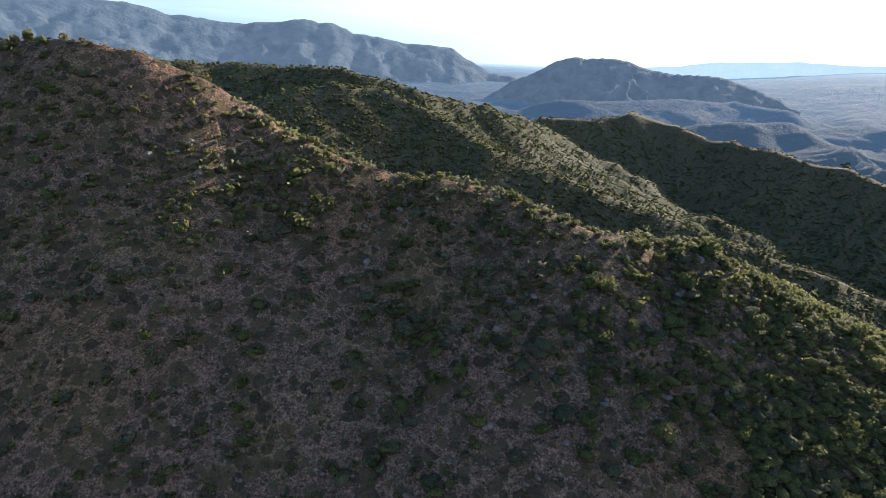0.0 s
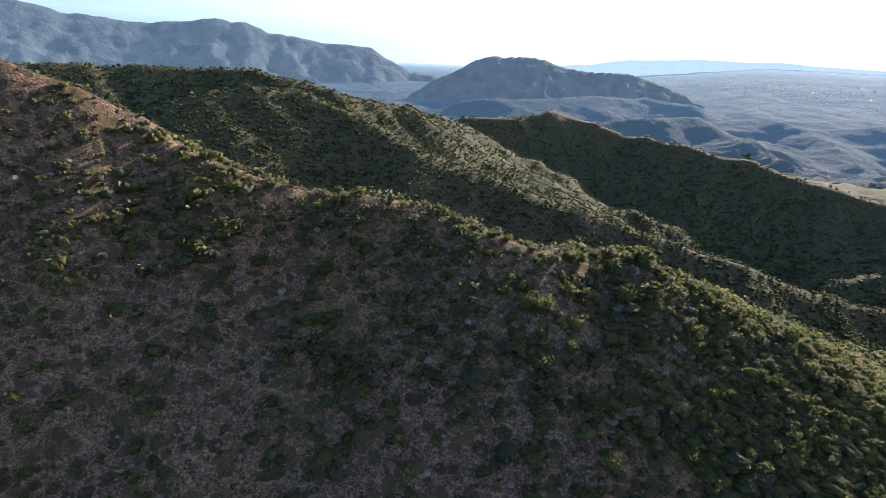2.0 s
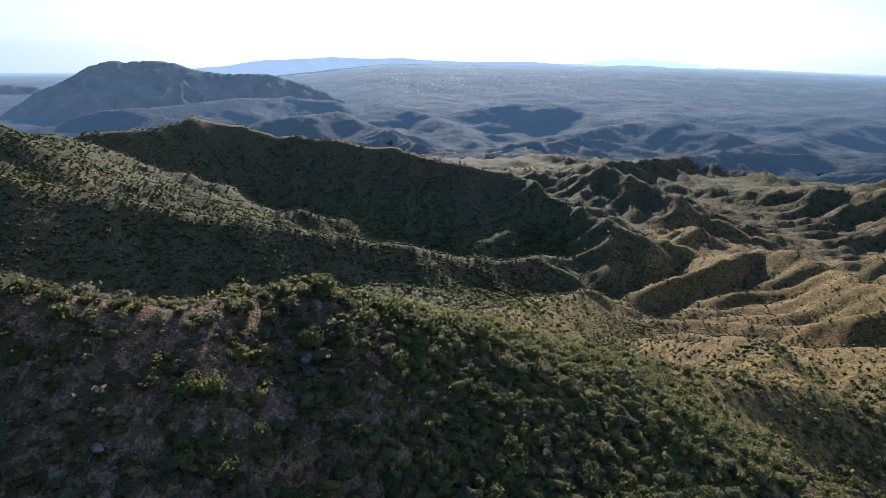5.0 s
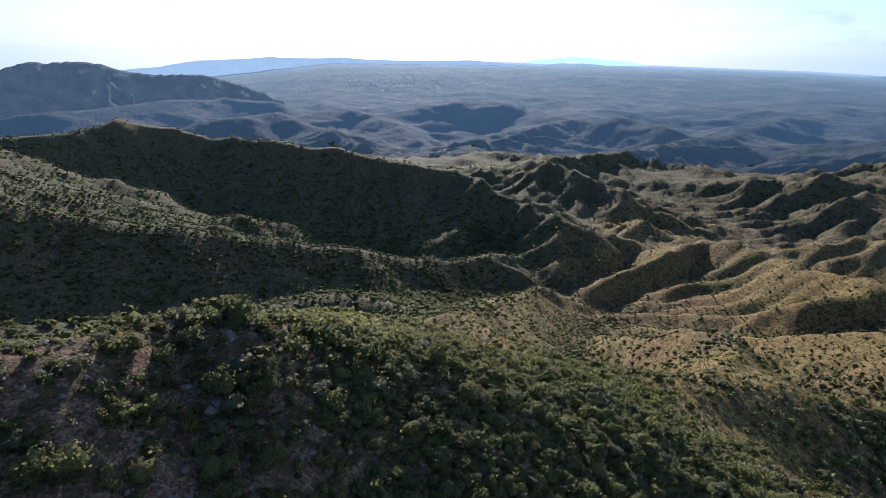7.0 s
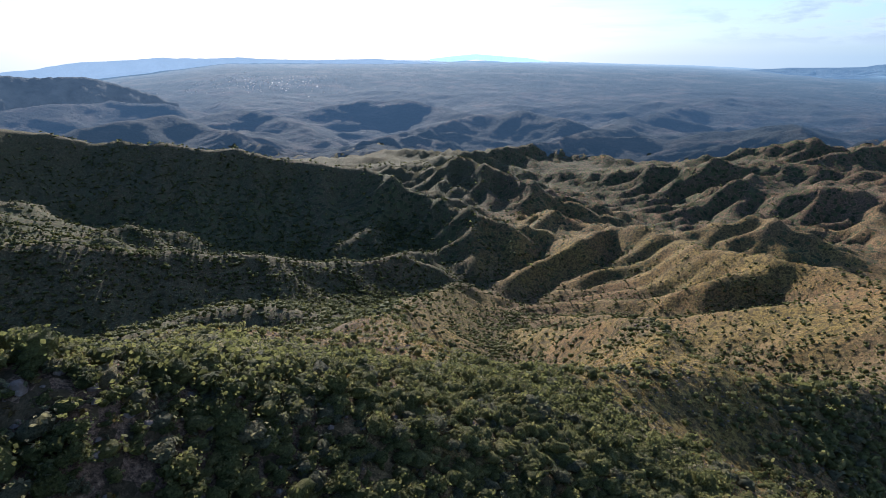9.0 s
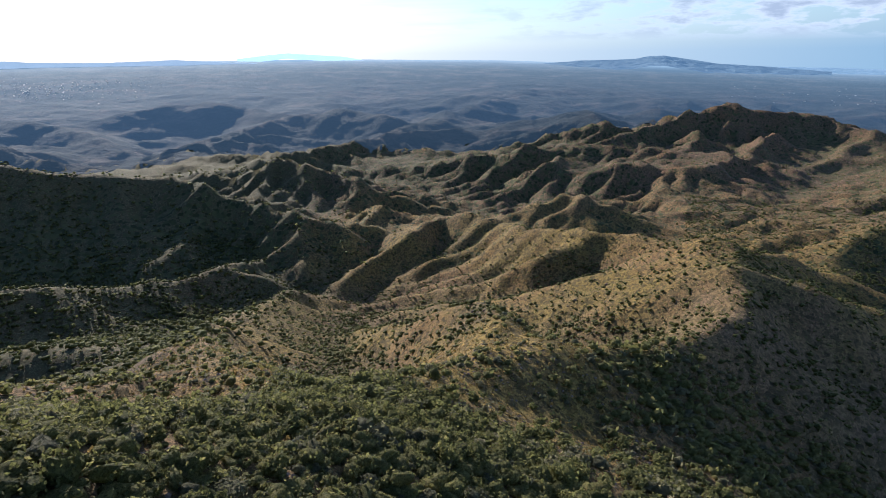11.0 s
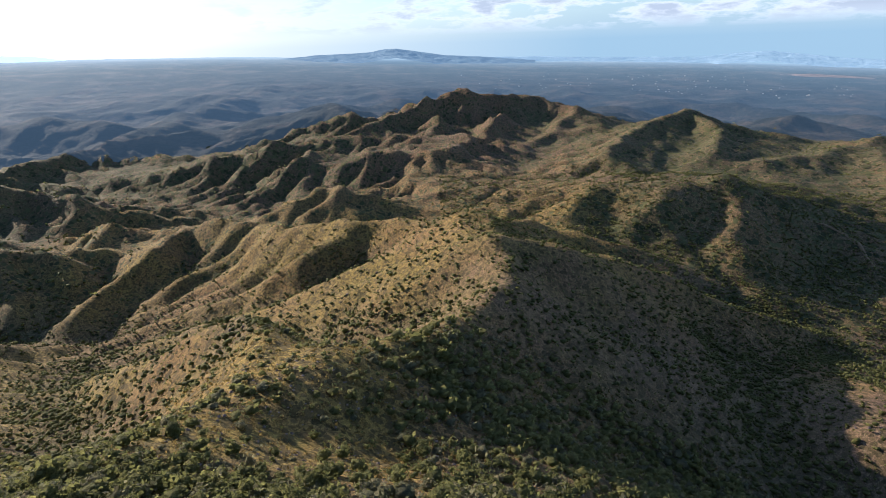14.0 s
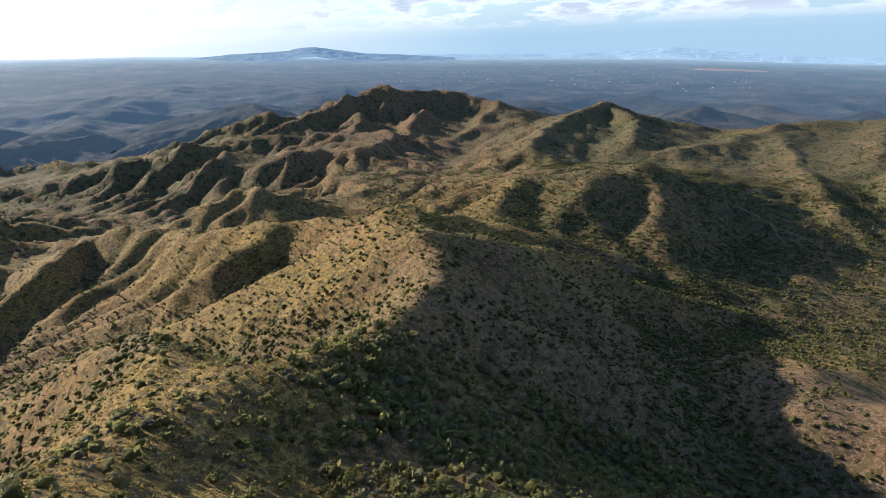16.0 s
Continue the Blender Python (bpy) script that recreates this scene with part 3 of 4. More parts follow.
def ground_sheet():
    azs = np.concatenate([np.arange(-98, 150, 0.41), np.arange(150, 262, 3.0)])
    rs = [0.01, 1.5, 4.0]
    while rs[-1] < 4950:
        rs.append(rs[-1] * (1.0105 if rs[-1] < 1420 else 1.05) + 0.12)
    rs = np.array(rs)
    A, R = np.meshgrid(np.radians(azs), rs)
    x, y = (30 + R * np.sin(A)).ravel(), (40 + R * np.cos(A)).ravel()
    z = height(x, y) - 4 * np.clip((R.ravel() - 1330) / 60, 0, 1) - 25 * np.clip((R.ravel() - 1400) / 400, 0, 1)
    na, nr = len(azs), len(rs)
    i = np.arange(nr * na).reshape(nr, na)
    j = np.roll(i, -1, axis=1)
    quads = np.stack([i[:-1], i[1:], j[1:], j[:-1]], -1).reshape(-1, 4)
    me = bpy.data.meshes.new("ground")
    me.from_pydata(np.stack([x, y, z], -1).tolist(), [], quads.tolist())
    me.polygons.foreach_set("use_smooth", np.ones(len(me.polygons), bool))
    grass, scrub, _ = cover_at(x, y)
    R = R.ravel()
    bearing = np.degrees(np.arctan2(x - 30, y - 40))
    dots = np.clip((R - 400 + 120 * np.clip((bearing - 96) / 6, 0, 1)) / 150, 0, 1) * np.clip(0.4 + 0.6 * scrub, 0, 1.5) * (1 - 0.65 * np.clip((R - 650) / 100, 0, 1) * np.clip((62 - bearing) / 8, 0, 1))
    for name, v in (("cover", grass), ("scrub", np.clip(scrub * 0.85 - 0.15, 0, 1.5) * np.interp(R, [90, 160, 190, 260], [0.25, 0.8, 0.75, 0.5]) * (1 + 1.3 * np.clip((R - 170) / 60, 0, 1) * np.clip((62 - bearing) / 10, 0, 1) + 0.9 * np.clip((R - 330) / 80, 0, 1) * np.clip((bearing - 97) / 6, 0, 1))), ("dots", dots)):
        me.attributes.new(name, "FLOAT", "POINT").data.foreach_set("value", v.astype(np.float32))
    me.materials.append(GROUND)
    return tagged(new("ground", me), "brown and golden desert hills with dry grass and scrub", "hills", kind="structure")


ground_sheet()


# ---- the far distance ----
# Crests of the far ranges, depth, drop to the foot, colours and glow with the haze painted in, grain and label.
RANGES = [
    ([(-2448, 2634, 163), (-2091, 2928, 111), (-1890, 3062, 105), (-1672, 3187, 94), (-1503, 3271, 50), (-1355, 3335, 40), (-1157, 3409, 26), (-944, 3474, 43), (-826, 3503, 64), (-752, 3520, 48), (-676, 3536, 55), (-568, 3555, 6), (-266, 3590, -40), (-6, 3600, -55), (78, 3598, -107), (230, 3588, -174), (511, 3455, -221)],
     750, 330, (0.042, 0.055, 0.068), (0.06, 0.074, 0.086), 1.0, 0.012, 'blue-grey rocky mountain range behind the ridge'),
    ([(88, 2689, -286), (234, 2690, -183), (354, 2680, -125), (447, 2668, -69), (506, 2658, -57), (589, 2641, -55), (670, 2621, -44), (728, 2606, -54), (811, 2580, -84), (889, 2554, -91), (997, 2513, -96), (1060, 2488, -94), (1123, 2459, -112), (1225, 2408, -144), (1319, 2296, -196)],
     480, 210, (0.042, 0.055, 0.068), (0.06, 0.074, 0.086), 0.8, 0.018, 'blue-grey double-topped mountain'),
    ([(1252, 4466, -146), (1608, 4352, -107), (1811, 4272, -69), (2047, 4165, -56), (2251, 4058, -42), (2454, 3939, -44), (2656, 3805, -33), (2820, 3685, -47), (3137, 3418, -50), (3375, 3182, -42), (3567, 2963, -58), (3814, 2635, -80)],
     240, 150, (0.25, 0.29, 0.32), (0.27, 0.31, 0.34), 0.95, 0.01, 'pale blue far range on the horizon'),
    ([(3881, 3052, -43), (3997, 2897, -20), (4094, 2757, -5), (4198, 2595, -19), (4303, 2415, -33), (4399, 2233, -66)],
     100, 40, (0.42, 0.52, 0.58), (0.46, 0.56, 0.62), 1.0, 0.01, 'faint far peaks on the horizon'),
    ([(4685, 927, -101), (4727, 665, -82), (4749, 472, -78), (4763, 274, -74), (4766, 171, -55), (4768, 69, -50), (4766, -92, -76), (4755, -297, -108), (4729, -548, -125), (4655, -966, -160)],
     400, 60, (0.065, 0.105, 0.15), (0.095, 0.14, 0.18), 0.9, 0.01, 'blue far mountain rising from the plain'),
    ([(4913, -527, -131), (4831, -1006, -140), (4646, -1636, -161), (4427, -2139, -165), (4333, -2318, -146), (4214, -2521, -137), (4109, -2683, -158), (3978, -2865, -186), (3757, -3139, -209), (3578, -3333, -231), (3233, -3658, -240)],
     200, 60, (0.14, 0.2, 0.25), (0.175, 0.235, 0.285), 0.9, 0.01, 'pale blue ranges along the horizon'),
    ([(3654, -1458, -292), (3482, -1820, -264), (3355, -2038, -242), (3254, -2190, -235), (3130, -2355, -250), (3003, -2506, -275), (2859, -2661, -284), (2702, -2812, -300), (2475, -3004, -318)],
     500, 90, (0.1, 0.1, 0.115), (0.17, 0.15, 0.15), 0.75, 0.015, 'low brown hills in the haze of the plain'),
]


def sheet(name, x, y, z, mat, smooth=True):
    """A grid of points as one mesh."""
    nr, na = x.shape
    i = np.arange(nr * na).reshape(nr, na)
    quads = np.stack([i[:-1, :-1], i[1:, :-1], i[1:, 1:], i[:-1, 1:]], -1).reshape(-1, 4)
    me = bpy.data.meshes.new(name)
    me.from_pydata(np.stack([x.ravel(), y.ravel(), z.ravel()], -1).tolist(), [], quads.tolist())
    me.polygons.foreach_set("use_smooth", np.full(len(me.polygons), smooth))
    me.materials.append(mat)
    return new(name, me)


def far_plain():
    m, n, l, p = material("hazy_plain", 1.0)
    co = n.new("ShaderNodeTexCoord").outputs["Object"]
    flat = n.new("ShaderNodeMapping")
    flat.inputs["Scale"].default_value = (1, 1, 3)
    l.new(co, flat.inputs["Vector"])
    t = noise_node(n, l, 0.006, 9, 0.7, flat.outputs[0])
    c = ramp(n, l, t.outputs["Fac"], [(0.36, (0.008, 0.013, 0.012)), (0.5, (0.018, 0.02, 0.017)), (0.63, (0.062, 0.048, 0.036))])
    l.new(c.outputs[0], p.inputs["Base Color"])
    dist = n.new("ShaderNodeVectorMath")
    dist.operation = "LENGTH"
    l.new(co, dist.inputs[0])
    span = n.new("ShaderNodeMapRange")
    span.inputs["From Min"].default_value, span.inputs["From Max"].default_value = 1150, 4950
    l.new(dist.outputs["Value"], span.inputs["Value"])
    # Haze painted into the emission: bluish, and stronger with distance.
    haze_by_distance = ramp(n, l, span.outputs["Result"], [(0.0, (0.010, 0.016, 0.023)), (0.12, (0.022, 0.034, 0.048)), (0.28, (0.031, 0.049, 0.072)), (0.5, (0.044, 0.068, 0.095)), (0.75, (0.07, 0.104, 0.134)), (0.92, (0.14, 0.19, 0.23)), (1.0, (0.25, 0.32, 0.37))])
    l.new(haze_by_distance.outputs[0], p.inputs["Emission Color"])
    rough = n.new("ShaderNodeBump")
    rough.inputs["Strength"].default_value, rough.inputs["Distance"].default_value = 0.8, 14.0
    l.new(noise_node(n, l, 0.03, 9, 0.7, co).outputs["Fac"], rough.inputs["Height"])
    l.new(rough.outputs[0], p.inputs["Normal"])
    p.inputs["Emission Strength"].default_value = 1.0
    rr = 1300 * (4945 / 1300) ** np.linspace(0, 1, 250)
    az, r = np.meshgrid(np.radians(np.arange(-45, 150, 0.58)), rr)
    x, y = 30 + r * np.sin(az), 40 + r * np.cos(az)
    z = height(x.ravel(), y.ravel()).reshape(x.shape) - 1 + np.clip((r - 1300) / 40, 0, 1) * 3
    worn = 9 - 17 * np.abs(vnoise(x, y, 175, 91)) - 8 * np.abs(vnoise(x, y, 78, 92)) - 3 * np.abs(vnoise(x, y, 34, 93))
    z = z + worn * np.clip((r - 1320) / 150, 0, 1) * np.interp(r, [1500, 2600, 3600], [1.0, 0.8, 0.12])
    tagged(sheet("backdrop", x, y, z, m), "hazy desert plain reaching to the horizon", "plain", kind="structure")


def far_range(points, depth, foot_drop, low, high, haze_glow, scale, label):
    pts = np.array(points, float)
    seg = np.r_[0, np.cumsum(np.hypot(*np.diff(pts[:, :2], axis=0).T))]
    s = np.linspace(0, seg[-1], 170)
    cx, cy, cz = (np.interp(s, seg, pts[:, k]) for k in range(3))
    size = seg[-1] / 30
    cz = cz + (vnoise(s, s * 0, size, 51) + 0.6 * vnoise(s, s * 0, size / 3, 52)) * foot_drop * 0.022
    r = np.hypot(cx - 30, cy - 40)
    ux, uy = (cx - 30) / r, (cy - 40) / r
    k = np.linspace(0, 1, 30)[:, None]
    x, y = cx - ux * depth * k, cy - uy * depth * k
    foot = cz - foot_drop
    along, down = np.broadcast_to(s, x.shape) + size * 2.2 * k, k * size * 5
    worn = np.abs(vnoise(along, down, size * 1.1, 53)) + 0.5 * np.abs(vnoise(along, down, size * 0.5, 54)) + 0.2 * np.abs(vnoise(along, down, size * 0.22, 55))
    z = foot + (cz - foot) * (1 - k) ** 1.1 + foot_drop * 0.17 * (0.45 - worn) * np.sin(np.pi * np.clip(k * 1.1, 0, 1))
    back = lambda a, b: np.concatenate([a[None], b])
    x, y, z = back(cx + ux * depth * 0.6, x), back(cy + uy * depth * 0.6, y), back(foot, z)
    tagged(sheet("backdrop", x, y, z, backdrop_material("hazy_range", low, high, haze_glow, scale)), label, "mountains", kind="structure")


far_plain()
for points, depth, foot_drop, low, high, haze_glow, scale, label in RANGES:
    far_range(points, depth, foot_drop, low, high, haze_glow, scale, label)


# ---- scrub, oaks and rocks ----
def mesh_from(name, verts, faces, mat, smooth=False):
    """A mesh from arrays of places and quads or triangles."""
    me = bpy.data.meshes.new(name)
    k = faces.shape[1]
    me.vertices.add(len(verts))
    me.vertices.foreach_set("co", np.asarray(verts, np.float32).ravel())
    me.loops.add(faces.size)
    me.loops.foreach_set("vertex_index", faces.astype(np.int32).ravel())
    me.polygons.add(len(faces))
    me.polygons.foreach_set("loop_start", np.arange(0, faces.size, k, dtype=np.int32))
    me.polygons.foreach_set("use_smooth", np.full(len(faces), smooth))
    me.update(calc_edges=True)
    me.materials.append(mat)
    return me


def ball(level):
    bm = bmesh.new()
    bmesh.ops.create_icosphere(bm, subdivisions=level, radius=1.0)
    v = np.array([q.co[:] for q in bm.verts])
    f = np.array([[q.index for q in t.verts] for t in bm.faces])
    bm.free()
    return v, f


BALLS = {k: ball(k) for k in (1, 2, 3)}


def leaves(rng, lobes, count, size, flat=0.72, core=0):
    """Leaf sprays on the skin of a few lobes, round a dense inner tangle, for a bush one metre in radius."""
    centre = rng.normal(0, 1, (lobes, 3)) * (0.33, 0.33, 0.2) + (0, 0, 0.6)
    radius = rng.uniform(0.42, 0.68, lobes)
    pick = rng.integers(0, lobes, count)
    d = rng.normal(0, 1, (count, 3))
    d /= np.linalg.norm(d, axis=1)[:, None]
    d[:, 2] = np.where(d[:, 2] < -0.45, -d[:, 2], d[:, 2])
    p = centre[pick] + d * (radius[pick] * rng.uniform(0.76, 1.1, count))[:, None] * (1, 1, flat)
    p[:, 2] = np.maximum(p[:, 2], 0.08)
    nrm = d + rng.normal(0, 0.45, (count, 3))
    nrm /= np.linalg.norm(nrm, axis=1)[:, None]
    u = np.cross(nrm, rng.normal(0, 1, (count, 3)))
    u /= np.linalg.norm(u, axis=1)[:, None]
    v = np.cross(nrm, u)
    a = size * rng.uniform(0.6, 1.25, count)[:, None]
    b = a * rng.uniform(0.5, 0.9, count)[:, None]
    quad = np.stack([p - u * a - v * b * 0.4, p + u * a * 0.2 - v * b, p + u * a + v * b * 0.4, p - u * a * 0.3 + v * b], 1)
    k = np.arange(count)[:, None] * 4
    verts, tris = quad.reshape(-1, 3), np.concatenate([k + (0, 1, 2), k + (0, 2, 3)])
    if core:
        cv, cf = BALLS[core]
        reach = np.zeros(len(cv))
        for c, q in zip(centre, radius):
            along = cv @ (c - (0, 0, 0.5))
            off = np.linalg.norm(c - (0, 0, 0.5)) ** 2 - along ** 2
            reach = np.maximum(reach, along + np.sqrt(np.maximum(q * q * 0.8 - off, 0)))
        reach = np.maximum(reach, 0.3) * rng.uniform(0.72, 0.98, len(cv))
        body = cv * reach[:, None] * (1, 1, flat + 0.1) + (0, 0, 0.5)
        body[:, 2] = np.maximum(body[:, 2], -0.1)
        cf = cf[(body[cf][:, :, 2] > 0.12).any(1)]
        tris = np.concatenate([tris, cf + len(verts)])
        verts = np.concatenate([verts, body])
    return verts, tris


def limb(bm, a, b, ra, rb, sides=5):
    a, b = Vector(a), Vector(b)
    q = (b - a).to_track_quat("Z", "Y")
    rings = []
    for at, r in ((a, ra), (b, rb)):
        rings.append([bm.verts.new(at + q @ Vector((r * math.cos(2 * math.pi * i / sides), r * math.sin(2 * math.pi * i / sides), 0))) for i in range(sides)])
    for i in range(sides):
        bm.faces.new((rings[0][i], rings[0][(i + 1) % sides], rings[1][(i + 1) % sides], rings[1][i]))
    bm.faces.new(rings[1])


def part(name, bm, mat, parent, label=""):
    me = bpy.data.meshes.new(name)
    bm.to_mesh(me)
    bm.free()
    me.materials.append(mat)
    ob = new(name, me)
    ob.parent = parent
    if label:
        tagged(ob, label)
    return ob


def bush(seed, count, mat, label, category, group, tall=1.0):
    """A many-stemmed bush: short trunk with limbs and a loose, uneven crown. One metre in radius."""
    rng = np.random.default_rng(seed)
    root = tagged(new(category.replace(" ", "_")), label, category, group)
    bm = bmesh.new()
    for i in range(4):
        a = 2 * math.pi * (i + rng.uniform(0, 0.6)) / 4
        knee = (0.16 * math.cos(a), 0.16 * math.sin(a), 0.28 * tall)
        limb(bm, (0.04 * math.cos(a), 0.04 * math.sin(a), -0.35), knee, 0.06, 0.045)
        limb(bm, knee, (0.5 * math.cos(a), 0.5 * math.sin(a), 0.75 * tall), 0.045, 0.015)
    part("trunk", bm, BARK, root)
    v, f = leaves(rng, int(rng.integers(6, 10)), count, 0.11, core=2)
    v[:, 2] *= tall
    crown = new("crown", mesh_from("crown", v, f, mat))
    crown.parent = root
    return root


def scatter(rng, count, r0, r1, a0, a1):
    r = np.sqrt(rng.uniform(r0 * r0, r1 * r1, count))
    a = np.radians(rng.uniform(a0, a1, count))
    return 30 + r * np.sin(a), 40 + r * np.cos(a)


def grown(rng, x, y, thin=1.0):
    """Which of the places carry a bush: by the scrub there, in clumps."""
    scrub = cover_at(x, y)[1]
    clump = 0.6 + 0.6 * vnoise(x, y, 14, 61) + 0.35 * vnoise(x, y, 34, 62)
    return rng.uniform(0, 1, len(x)) < thin * (0.1 + np.minimum(scrub, 1) * np.clip(clump + 1.1 * np.clip(scrub - 0.85, 0, 1), 0.15 + 0.6 * np.clip(scrub - 0.8, 0, 0.5), 1))


def joined(name, rng, x, y, z, size, templates, mat, label, squat=0.8, soft=False):
    """Many bushes as one mesh."""
    vs, fs, base = [], [], 0
    which = rng.integers(0, len(templates), len(x))
    turn = rng.uniform(0, 2 * np.pi, len(x))
    for k, (tv, tf) in enumerate(templates):
        at = np.nonzero(which == k)[0]
        if not len(at):
            continue
        c, s_ = np.cos(turn[at])[:, None], np.sin(turn[at])[:, None]
        sz = size[at][:, None]
        h = sz * (squat * (1 + 0.25 * np.sin(7 * turn[at])))[:, None]
        px = x[at][:, None] + sz * (c * tv[None, :, 0] - s_ * tv[None, :, 1])
        py = y[at][:, None] + sz * (s_ * tv[None, :, 0] + c * tv[None, :, 1])
        pz = z[at][:, None] + h * tv[None, :, 2] - 0.05 * sz
        vs.append(np.stack([px, py, pz], -1).reshape(-1, 3))
        fs.append((tf[None] + base + (np.arange(len(at)) * len(tv))[:, None, None]).reshape(-1, tf.shape[1]))
        base += len(at) * len(tv)
    ob = new(name, mesh_from(name, np.concatenate(vs), np.concatenate(fs), mat, soft))
    return tagged(ob, label, "scrub", kind="stuff")


def plant():
    rng = np.random.default_rng(7)
    # close to the drone: single bushes
    x, y = scatter(rng, 23500, 8, 185, -98, 128)
    keep = grown(rng, x, y, 0.9) & ~((y < 40) & (x < 100))
    x, y = x[keep], y[keep]
    fx, fy = scatter(rng, 4600, 20, 92, -40, 95)
    keep = rng.uniform(0, 1, len(fx)) < np.clip(cover_at(fx, fy)[1] - 0.55, 0, 0.7)
    bx, by = scatter(rng, 15000, 20, 150, 20, 100)
    thick = rng.uniform(0, 1, len(bx)) < np.clip(1.6 * (cover_at(bx, by)[1] - 0.8), 0, 0.9)
    small = np.concatenate([np.ones(len(x)), np.full(int(keep.sum()), 0.62), np.full(int(thick.sum()), 0.95)])
    x, y = np.concatenate([x, fx[keep], bx[thick]]), np.concatenate([y, fy[keep], by[thick]])
    z = height(x, y)
    size = small * (0.45 + 1.0 * rng.uniform(0, 1, len(x)) ** 1.6) * np.where(np.degrees(np.arctan2(x - 30, y - 40)) > 25, 1.35, 1.2)
    size *= (1 + 0.3 * vnoise(x, y, 25, 63)) * np.where(np.degrees(np.arctan2(x - 30, y - 40)) > 80, 1.1, 1.0)
    patch = np.nonzero((x > 20) & (x < 120) & (y > 55) & (y < 100) & (size > 1.0))[0][:300]
    kinds = [
        bush(11, 260, LEAF, "rounded dark green evergreen oak bush on a dry slope", "oak bush", "bushes on the ridge", 0.95),
        bush(12, 260, LEAF, "rounded dark green evergreen oak bush on a dry slope", "oak bush", "bushes on the ridge", 0.8),
        bush(13, 240, LEAF_GREY, "loose grey-green bush with pale dry twigs", "shrub", "bushes on the ridge", 0.85),
        bush(14, 280, LEAF, "rounded dark green evergreen oak bush on a dry slope", "oak bush", "bushes on the ridge", 1.1),
    ]
    used = set()
    for n, i in enumerate(patch):
        used.add(int(i))
        k = float(size[i])
        m = pose(float(x[i]), float(y[i]), float(z[i]) - 0.05, 0, 0, float(rng.uniform(0, 360)))
        kind = kinds[int(rng.choice(4, p=[0.36, 0.26, 0.16, 0.22]))]
        if n < 4:
            kind = kinds[n]
            kind.matrix_basis = m
            kind.scale = (k, k, k * 0.9)
        else:
            made = copy_thing(kind, m)
            made.scale = (k, k, k * float(rng.uniform(0.75, 1.05)))
    rest = np.array([i for i in range(len(x)) if i not in used])
    grey = rng.uniform(0, 1, len(rest)) < np.where(x[rest] < 25, 0.4, 0.16)
    fine = [leaves(rng, 6, 44, 0.17, core=1) for _ in range(8)]
    fine += [leaves(rng, 4, 40, 0.18, 0.95, core=1) for _ in range(4)]
    tight = [leaves(rng, 7, 66, 0.14, core=2) for _ in range(8)]
    loose = [leaves(rng, 5, 9, 0.3, core=1) for _ in range(8)]
    for sel, mat, label in ((~grey, LEAF, "dense dark green oak scrub on the slopes"), (grey, LEAF_GREY, "grey-green scrub between the oaks")):
        i = rest[sel]
        off = np.minimum(np.hypot(x[i] - 30, y[i] - 40), np.hypot(x[i] - 70, y[i] - 48))
        close, next_to = off < 82, off < 43
        for i, form, what in ((i[next_to], tight, label), (i[close & ~next_to], fine, label + " lower down"), (i[~close], loose, label + " farther off")):
            if not len(i):
                continue
            joined("scrub", rng, x[i], y[i], z[i], size[i], form, mat, what, soft=True)
    # the hills behind
    x, y = scatter(rng, 21000, 185, 480, -40, 130)
    ex, ey = scatter(rng, 17500, 185, 430, 42, 128)
    wx, wy = scatter(rng, 16000, 185, 620, -30, 60)
    hx, hy = scatter(rng, 16000, 380, 800, -35, 40)
    wx, wy = np.concatenate([wx, hx]), np.concatenate([wy, hy])
    tx, ty = scatter(rng, 44000, 300, 760, 92, 138)
    wx, wy = np.concatenate([wx, tx]), np.concatenate([wy, ty])
    vx, vy = scatter(rng, 70000, 150, 640, 38, 135)
    deep = rng.uniform(0, 1, len(vx)) < 0.9 * cover_at(vx, vy)[2] * np.clip(0.75 + 0.5 * vnoise(vx, vy, 22, 64), 0, 1)
    x, y = np.concatenate([x, ex, wx]), np.concatenate([y, ey, wy])
    keep = grown(rng, x, y, 0.75)
    x, y = np.concatenate([x[keep], vx[deep]]), np.concatenate([y[keep], vy[deep]])
    mid = [leaves(rng, 4, 1, 0.45, core=1) for _ in range(8)]
    size = (0.6 + 1.3 * rng.uniform(0, 1, len(x)) ** 1.7) * np.where(np.arctan2(x - 30, y - 40) < 0.9, 1.45, 1.0)
    joined("scrub", rng, x, y, height(x, y), size, mid, LEAF, "scattered green bushes on the hillsides", soft=True)
    x, y = scatter(rng, 20000, 480, 1150, -35, 135)
    keep = grown(rng, x, y, 0.6)
    x, y = x[keep], y[keep]
    far = [leaves(rng, 3, 1, 0.6, core=1) for _ in range(6)]
    size = rng.uniform(1.1, 2.3, len(x)) * np.where(np.arctan2(x - 30, y - 40) < 1.08, 1.5, 1.0)
    joined("scrub", rng, x, y, height(x, y), size, far, LEAF, "far scrub on the valley sides", soft=True)


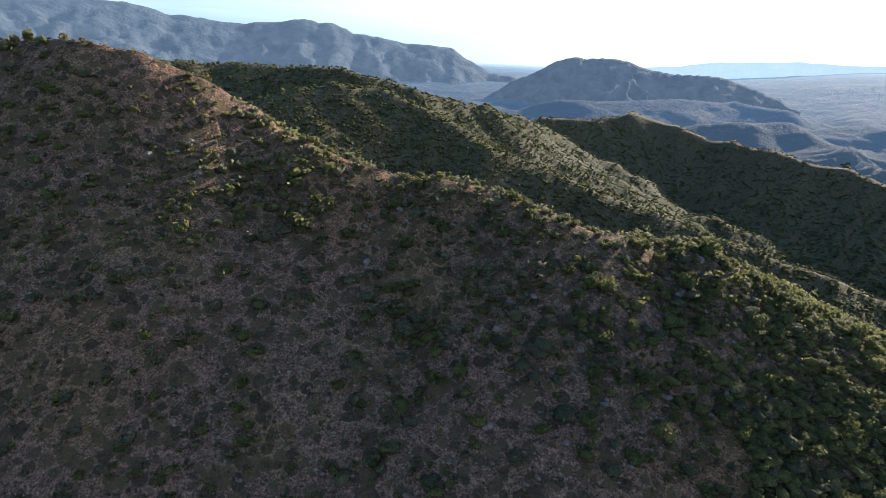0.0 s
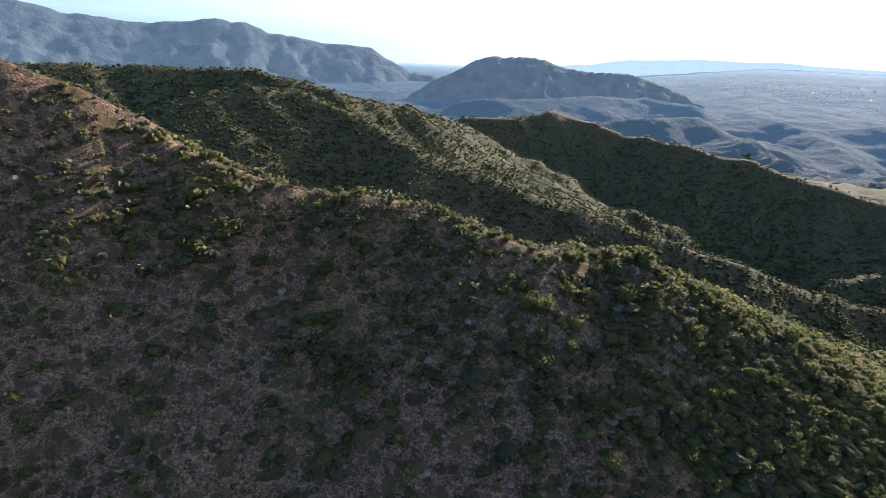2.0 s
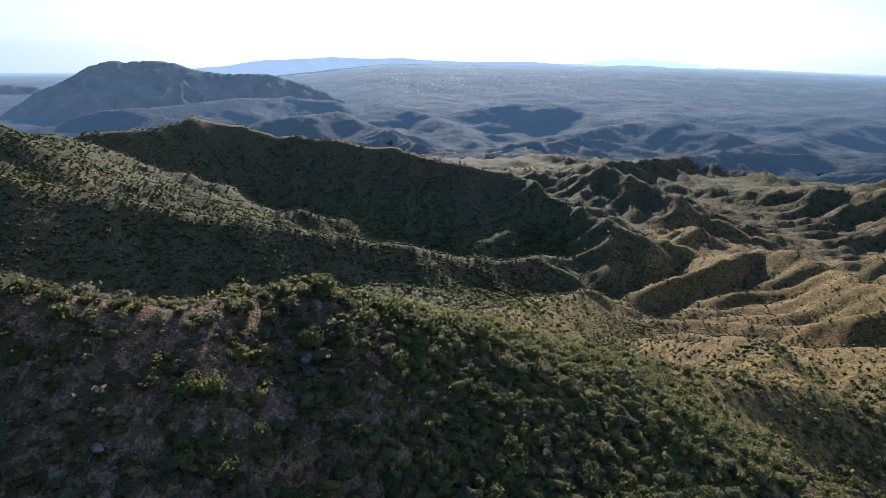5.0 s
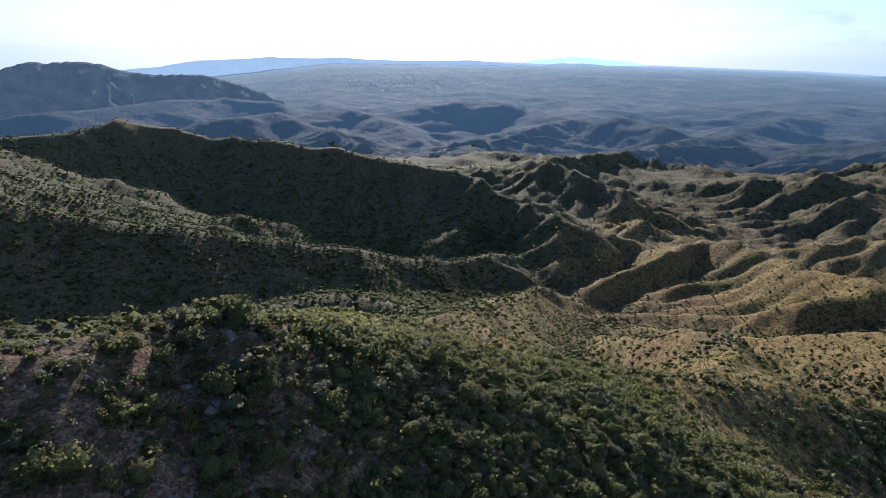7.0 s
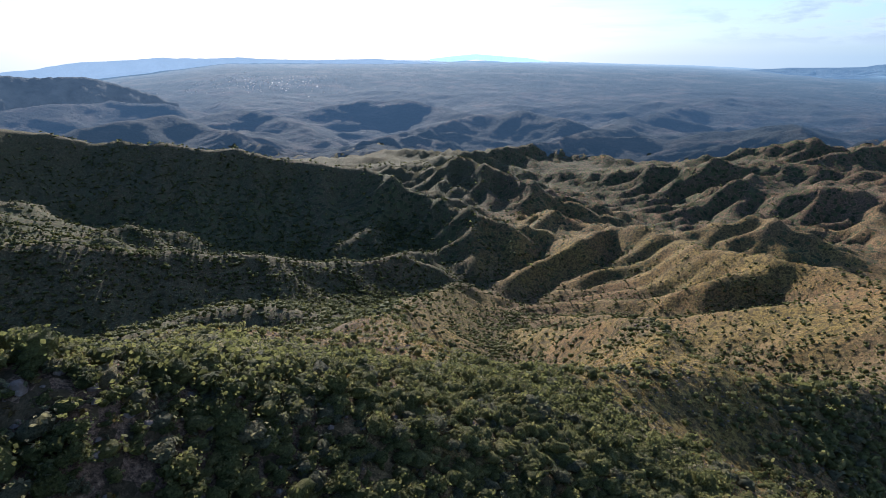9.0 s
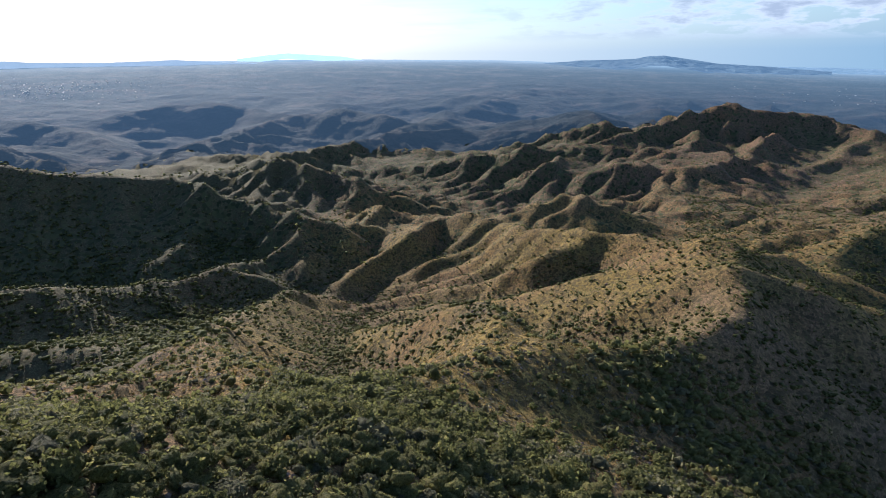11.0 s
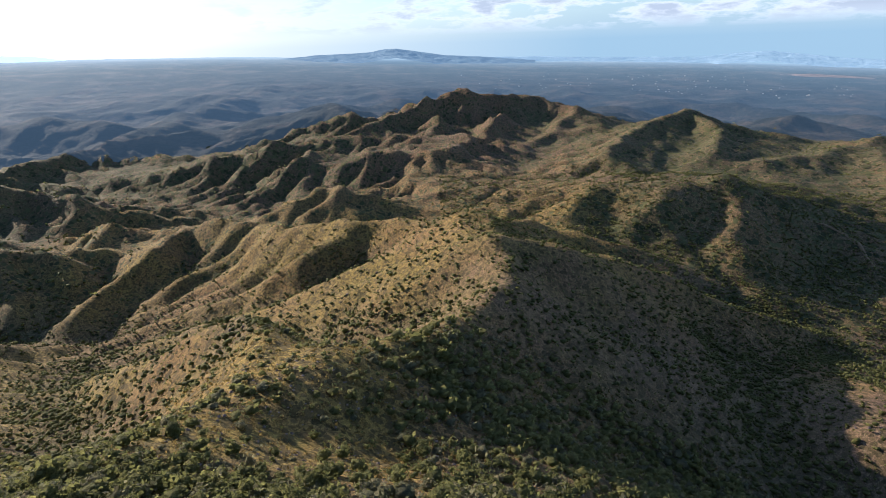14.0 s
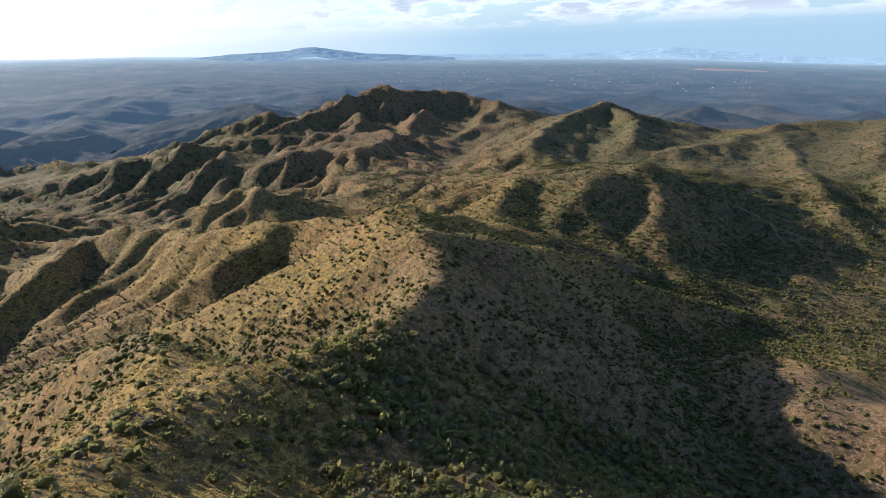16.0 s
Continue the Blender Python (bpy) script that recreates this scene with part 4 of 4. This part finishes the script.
def tufts():
    """Dry grass tufts and dwarf shrubs between the bushes."""
    rng = np.random.default_rng(31)
    form = [leaves(rng, 2, 3, 0.55, 0.9) for _ in range(6)]
    x, y = scatter(rng, 36000, 8, 190, -98, 128)
    keep = (rng.uniform(0, 1, len(x)) < 0.75) & ~((y < 40) & (x < 100))
    x, y = x[keep], y[keep]
    dry = rng.uniform(0, 1, len(x)) < 0.3 + 0.6 * cover_at(x, y)[0]
    # small dark shrubs dotted over the open hills
    sx, sy = scatter(rng, 52000, 120, 400, 38, 126)
    keep = rng.uniform(0, 1, len(sx)) < 0.5 + 0.3 * vnoise(sx, sy, 30, 65) + 0.2 * vnoise(sx, sy, 9, 66)
    sx, sy = sx[keep], sy[keep]
    ob = joined("scrub", rng, sx, sy, height(sx, sy), 0.22 + 0.5 * rng.uniform(0, 1, len(sx)) ** 2.5, form, LEAF, "small dark shrubs dotted over the grassy hills", 0.8)
    for sel, mat, label in ((dry, STRAW, "tufts of dry golden grass"), (~dry, LEAF_GREY, "dwarf grey-green shrubs on the soil")):
        i = np.nonzero(sel)[0]
        ob = joined("tufts", rng, x[i], y[i], height(x[i], y[i]), rng.uniform(0.2, 0.62, len(i)), form, mat, label, 0.8)
        ob["category"] = "grass"


def stone(rng, rough=0.5):
    """An angular, split block."""
    bm = bmesh.new()
    for _ in range(22):
        d = Vector(rng.normal(0, 1, 3)).normalized()
        bm.verts.new(Vector((d.x * 1.0, d.y * 0.8, d.z * 0.8)) * float(rng.uniform(1 - rough * 0.5, 1.1)))
    bmesh.ops.convex_hull(bm, input=bm.verts)
    bmesh.ops.delete(bm, geom=[v for v in bm.verts if not v.link_faces], context="VERTS")
    bmesh.ops.bevel(bm, geom=bm.edges[:], offset=0.05, segments=1, affect="EDGES")
    return bm


def rocks():
    rng = np.random.default_rng(19)
    forms = []
    for _ in range(5):
        bm = stone(rng)
        me = bpy.data.meshes.new("boulder")
        bm.to_mesh(me)
        bm.free()
        me.materials.append(ROCK)
        forms.append(me)
    groups = [(-8, 99, 9, 20), (-48, 99, 7, 20), (17, 70, 12, 24), (52, 88, 6, 18), (222, 102, 7, 34), (-20, 100, 9, 18), (330, 76, 12, 16), (10, 92, 20, 36), (44, 92, 5, 20), (24, 84, 8, 26), (36, 84, 9, 30), (30, 74, 9, 24), (216, -92, 6, 12)]
    for cx, cy, spread, count in groups:
        x, y = cx + rng.normal(0, spread, count), cy + rng.normal(0, spread * 0.6, count)
        z = height(x, y)
        k = rng.uniform(0.3, 1.0, count) ** 3 * 0.85 + 0.12
        for i in range(count):
            ob = new("boulder", forms[int(rng.integers(0, 5))])
            s_ = float(k[i])
            ob.matrix_basis = pose(float(x[i]), float(y[i]), float(z[i]) + 0.1 * s_, float(rng.uniform(-20, 20)), float(rng.uniform(-20, 20)), float(rng.uniform(0, 360)))
            ob.scale = (s_, s_ * float(rng.uniform(0.7, 1.2)), s_ * float(rng.uniform(0.6, 1.1)))
            tagged(ob, "weathered pale brown boulder lying on the slope", "boulder", "boulders on the hills")
    # loose stones
    x, y = scatter(rng, 6500, 10, 150, -70, 120)
    keep = vnoise(x, y, 22, 71) > -0.1
    x, y = x[keep], y[keep]
    v = np.array([(1, 0, 0.1), (0.3, 0.9, 0), (-0.8, 0.5, 0.1), (-0.7, -0.6, 0), (0.4, -0.8, 0.1), (0.1, 0.1, 0.75)])
    f = np.array([(0, 1, 5), (1, 2, 5), (2, 3, 5), (3, 4, 5), (4, 0, 5)])
    ob = joined("stones", rng, x, y, height(x, y), rng.uniform(0.1, 0.5, len(x)), [(v, f)], ROCK, "loose pale stones strewn over the soil", 0.9)
    ob["category"] = "stones"


plant()
tufts()
rocks()


def dirt_road():
    """A pale track along the back of the far ridge."""
    line = np.array(ROAD, float)
    seg = np.r_[0, np.cumsum(np.hypot(*np.diff(line[:, :2], axis=0).T))]
    s_ = np.linspace(0, seg[-1], 120)
    x, y = np.interp(s_, seg, line[:, 0]), np.interp(s_, seg, line[:, 1])
    x, y = x + 4 * vnoise(s_, s_ * 0, 40, 81), y + 4 * vnoise(s_, s_ * 0, 40, 82)
    dx, dy = np.gradient(x), np.gradient(y)
    n_ = np.hypot(dx, dy)
    off = np.array([-1.5, -1.1, 1.1, 1.5])[:, None]
    px, py = x - dy / n_ * off, y + dx / n_ * off
    pz = height(px.ravel(), py.ravel()).reshape(px.shape)
    pz = pz.mean(0) + 0.5 - np.array([0.8, 0, 0, 0.8])[:, None]
    m, n, l, p = material("pale_dirt", 0.95)
    t = noise_node(n, l, 0.4, 5, 0.6, n.new("ShaderNodeTexCoord").outputs["Object"])
    l.new(ramp(n, l, t.outputs["Fac"], [(0.3, (0.15, 0.10, 0.06)), (0.7, (0.25, 0.175, 0.11))]).outputs[0], p.inputs["Base Color"])
    tagged(sheet("road", px, py, pz, m), "pale dirt track winding along a scrubby ridge", "road", kind="structure")


def town():
    """Pale roofs of a far town on the plain."""
    rng = np.random.default_rng(23)
    m, n, l, p = material("pale_glowing_roofs", 0.4)
    p.inputs["Base Color"].default_value = (0.35, 0.35, 0.34, 1)
    # The roofs' sun glint is painted on as a faint bluish glow.
    p.inputs["Emission Color"].default_value = (0.75, 0.85, 0.95, 1)
    p.inputs["Emission Strength"].default_value = 0.06
    count = 380
    az = np.radians(np.concatenate([rng.normal(37.5, 3.6, count - 120), rng.uniform(95, 128, 120)]))
    r = np.concatenate([rng.normal(3350, 150, count - 120), rng.uniform(2750, 3600, 120)])
    x, y = 30 + r * np.sin(az), 40 + r * np.cos(az)
    z = valley_floor(x, y) + 6
    v = np.array([(i, j, k) for k in (0, 1) for i, j in ((-1, -1), (1, -1), (1, 1), (-1, 1))], float)
    f = np.array([(4, 5, 6, 7), (0, 1, 5, 4), (1, 2, 6, 5), (2, 3, 7, 6), (3, 0, 4, 7)])
    ob = joined("town", rng, x, y, z, rng.uniform(0.8, 3.2, count), [(v, f)], m, "pale roofs of a far town on the plain", 1.2)
    ob["category"] = "town"


ROAD = [(530, -225), (528, -257), (503, -277), (482, -295), (448, -289)]
dirt_road()
town()
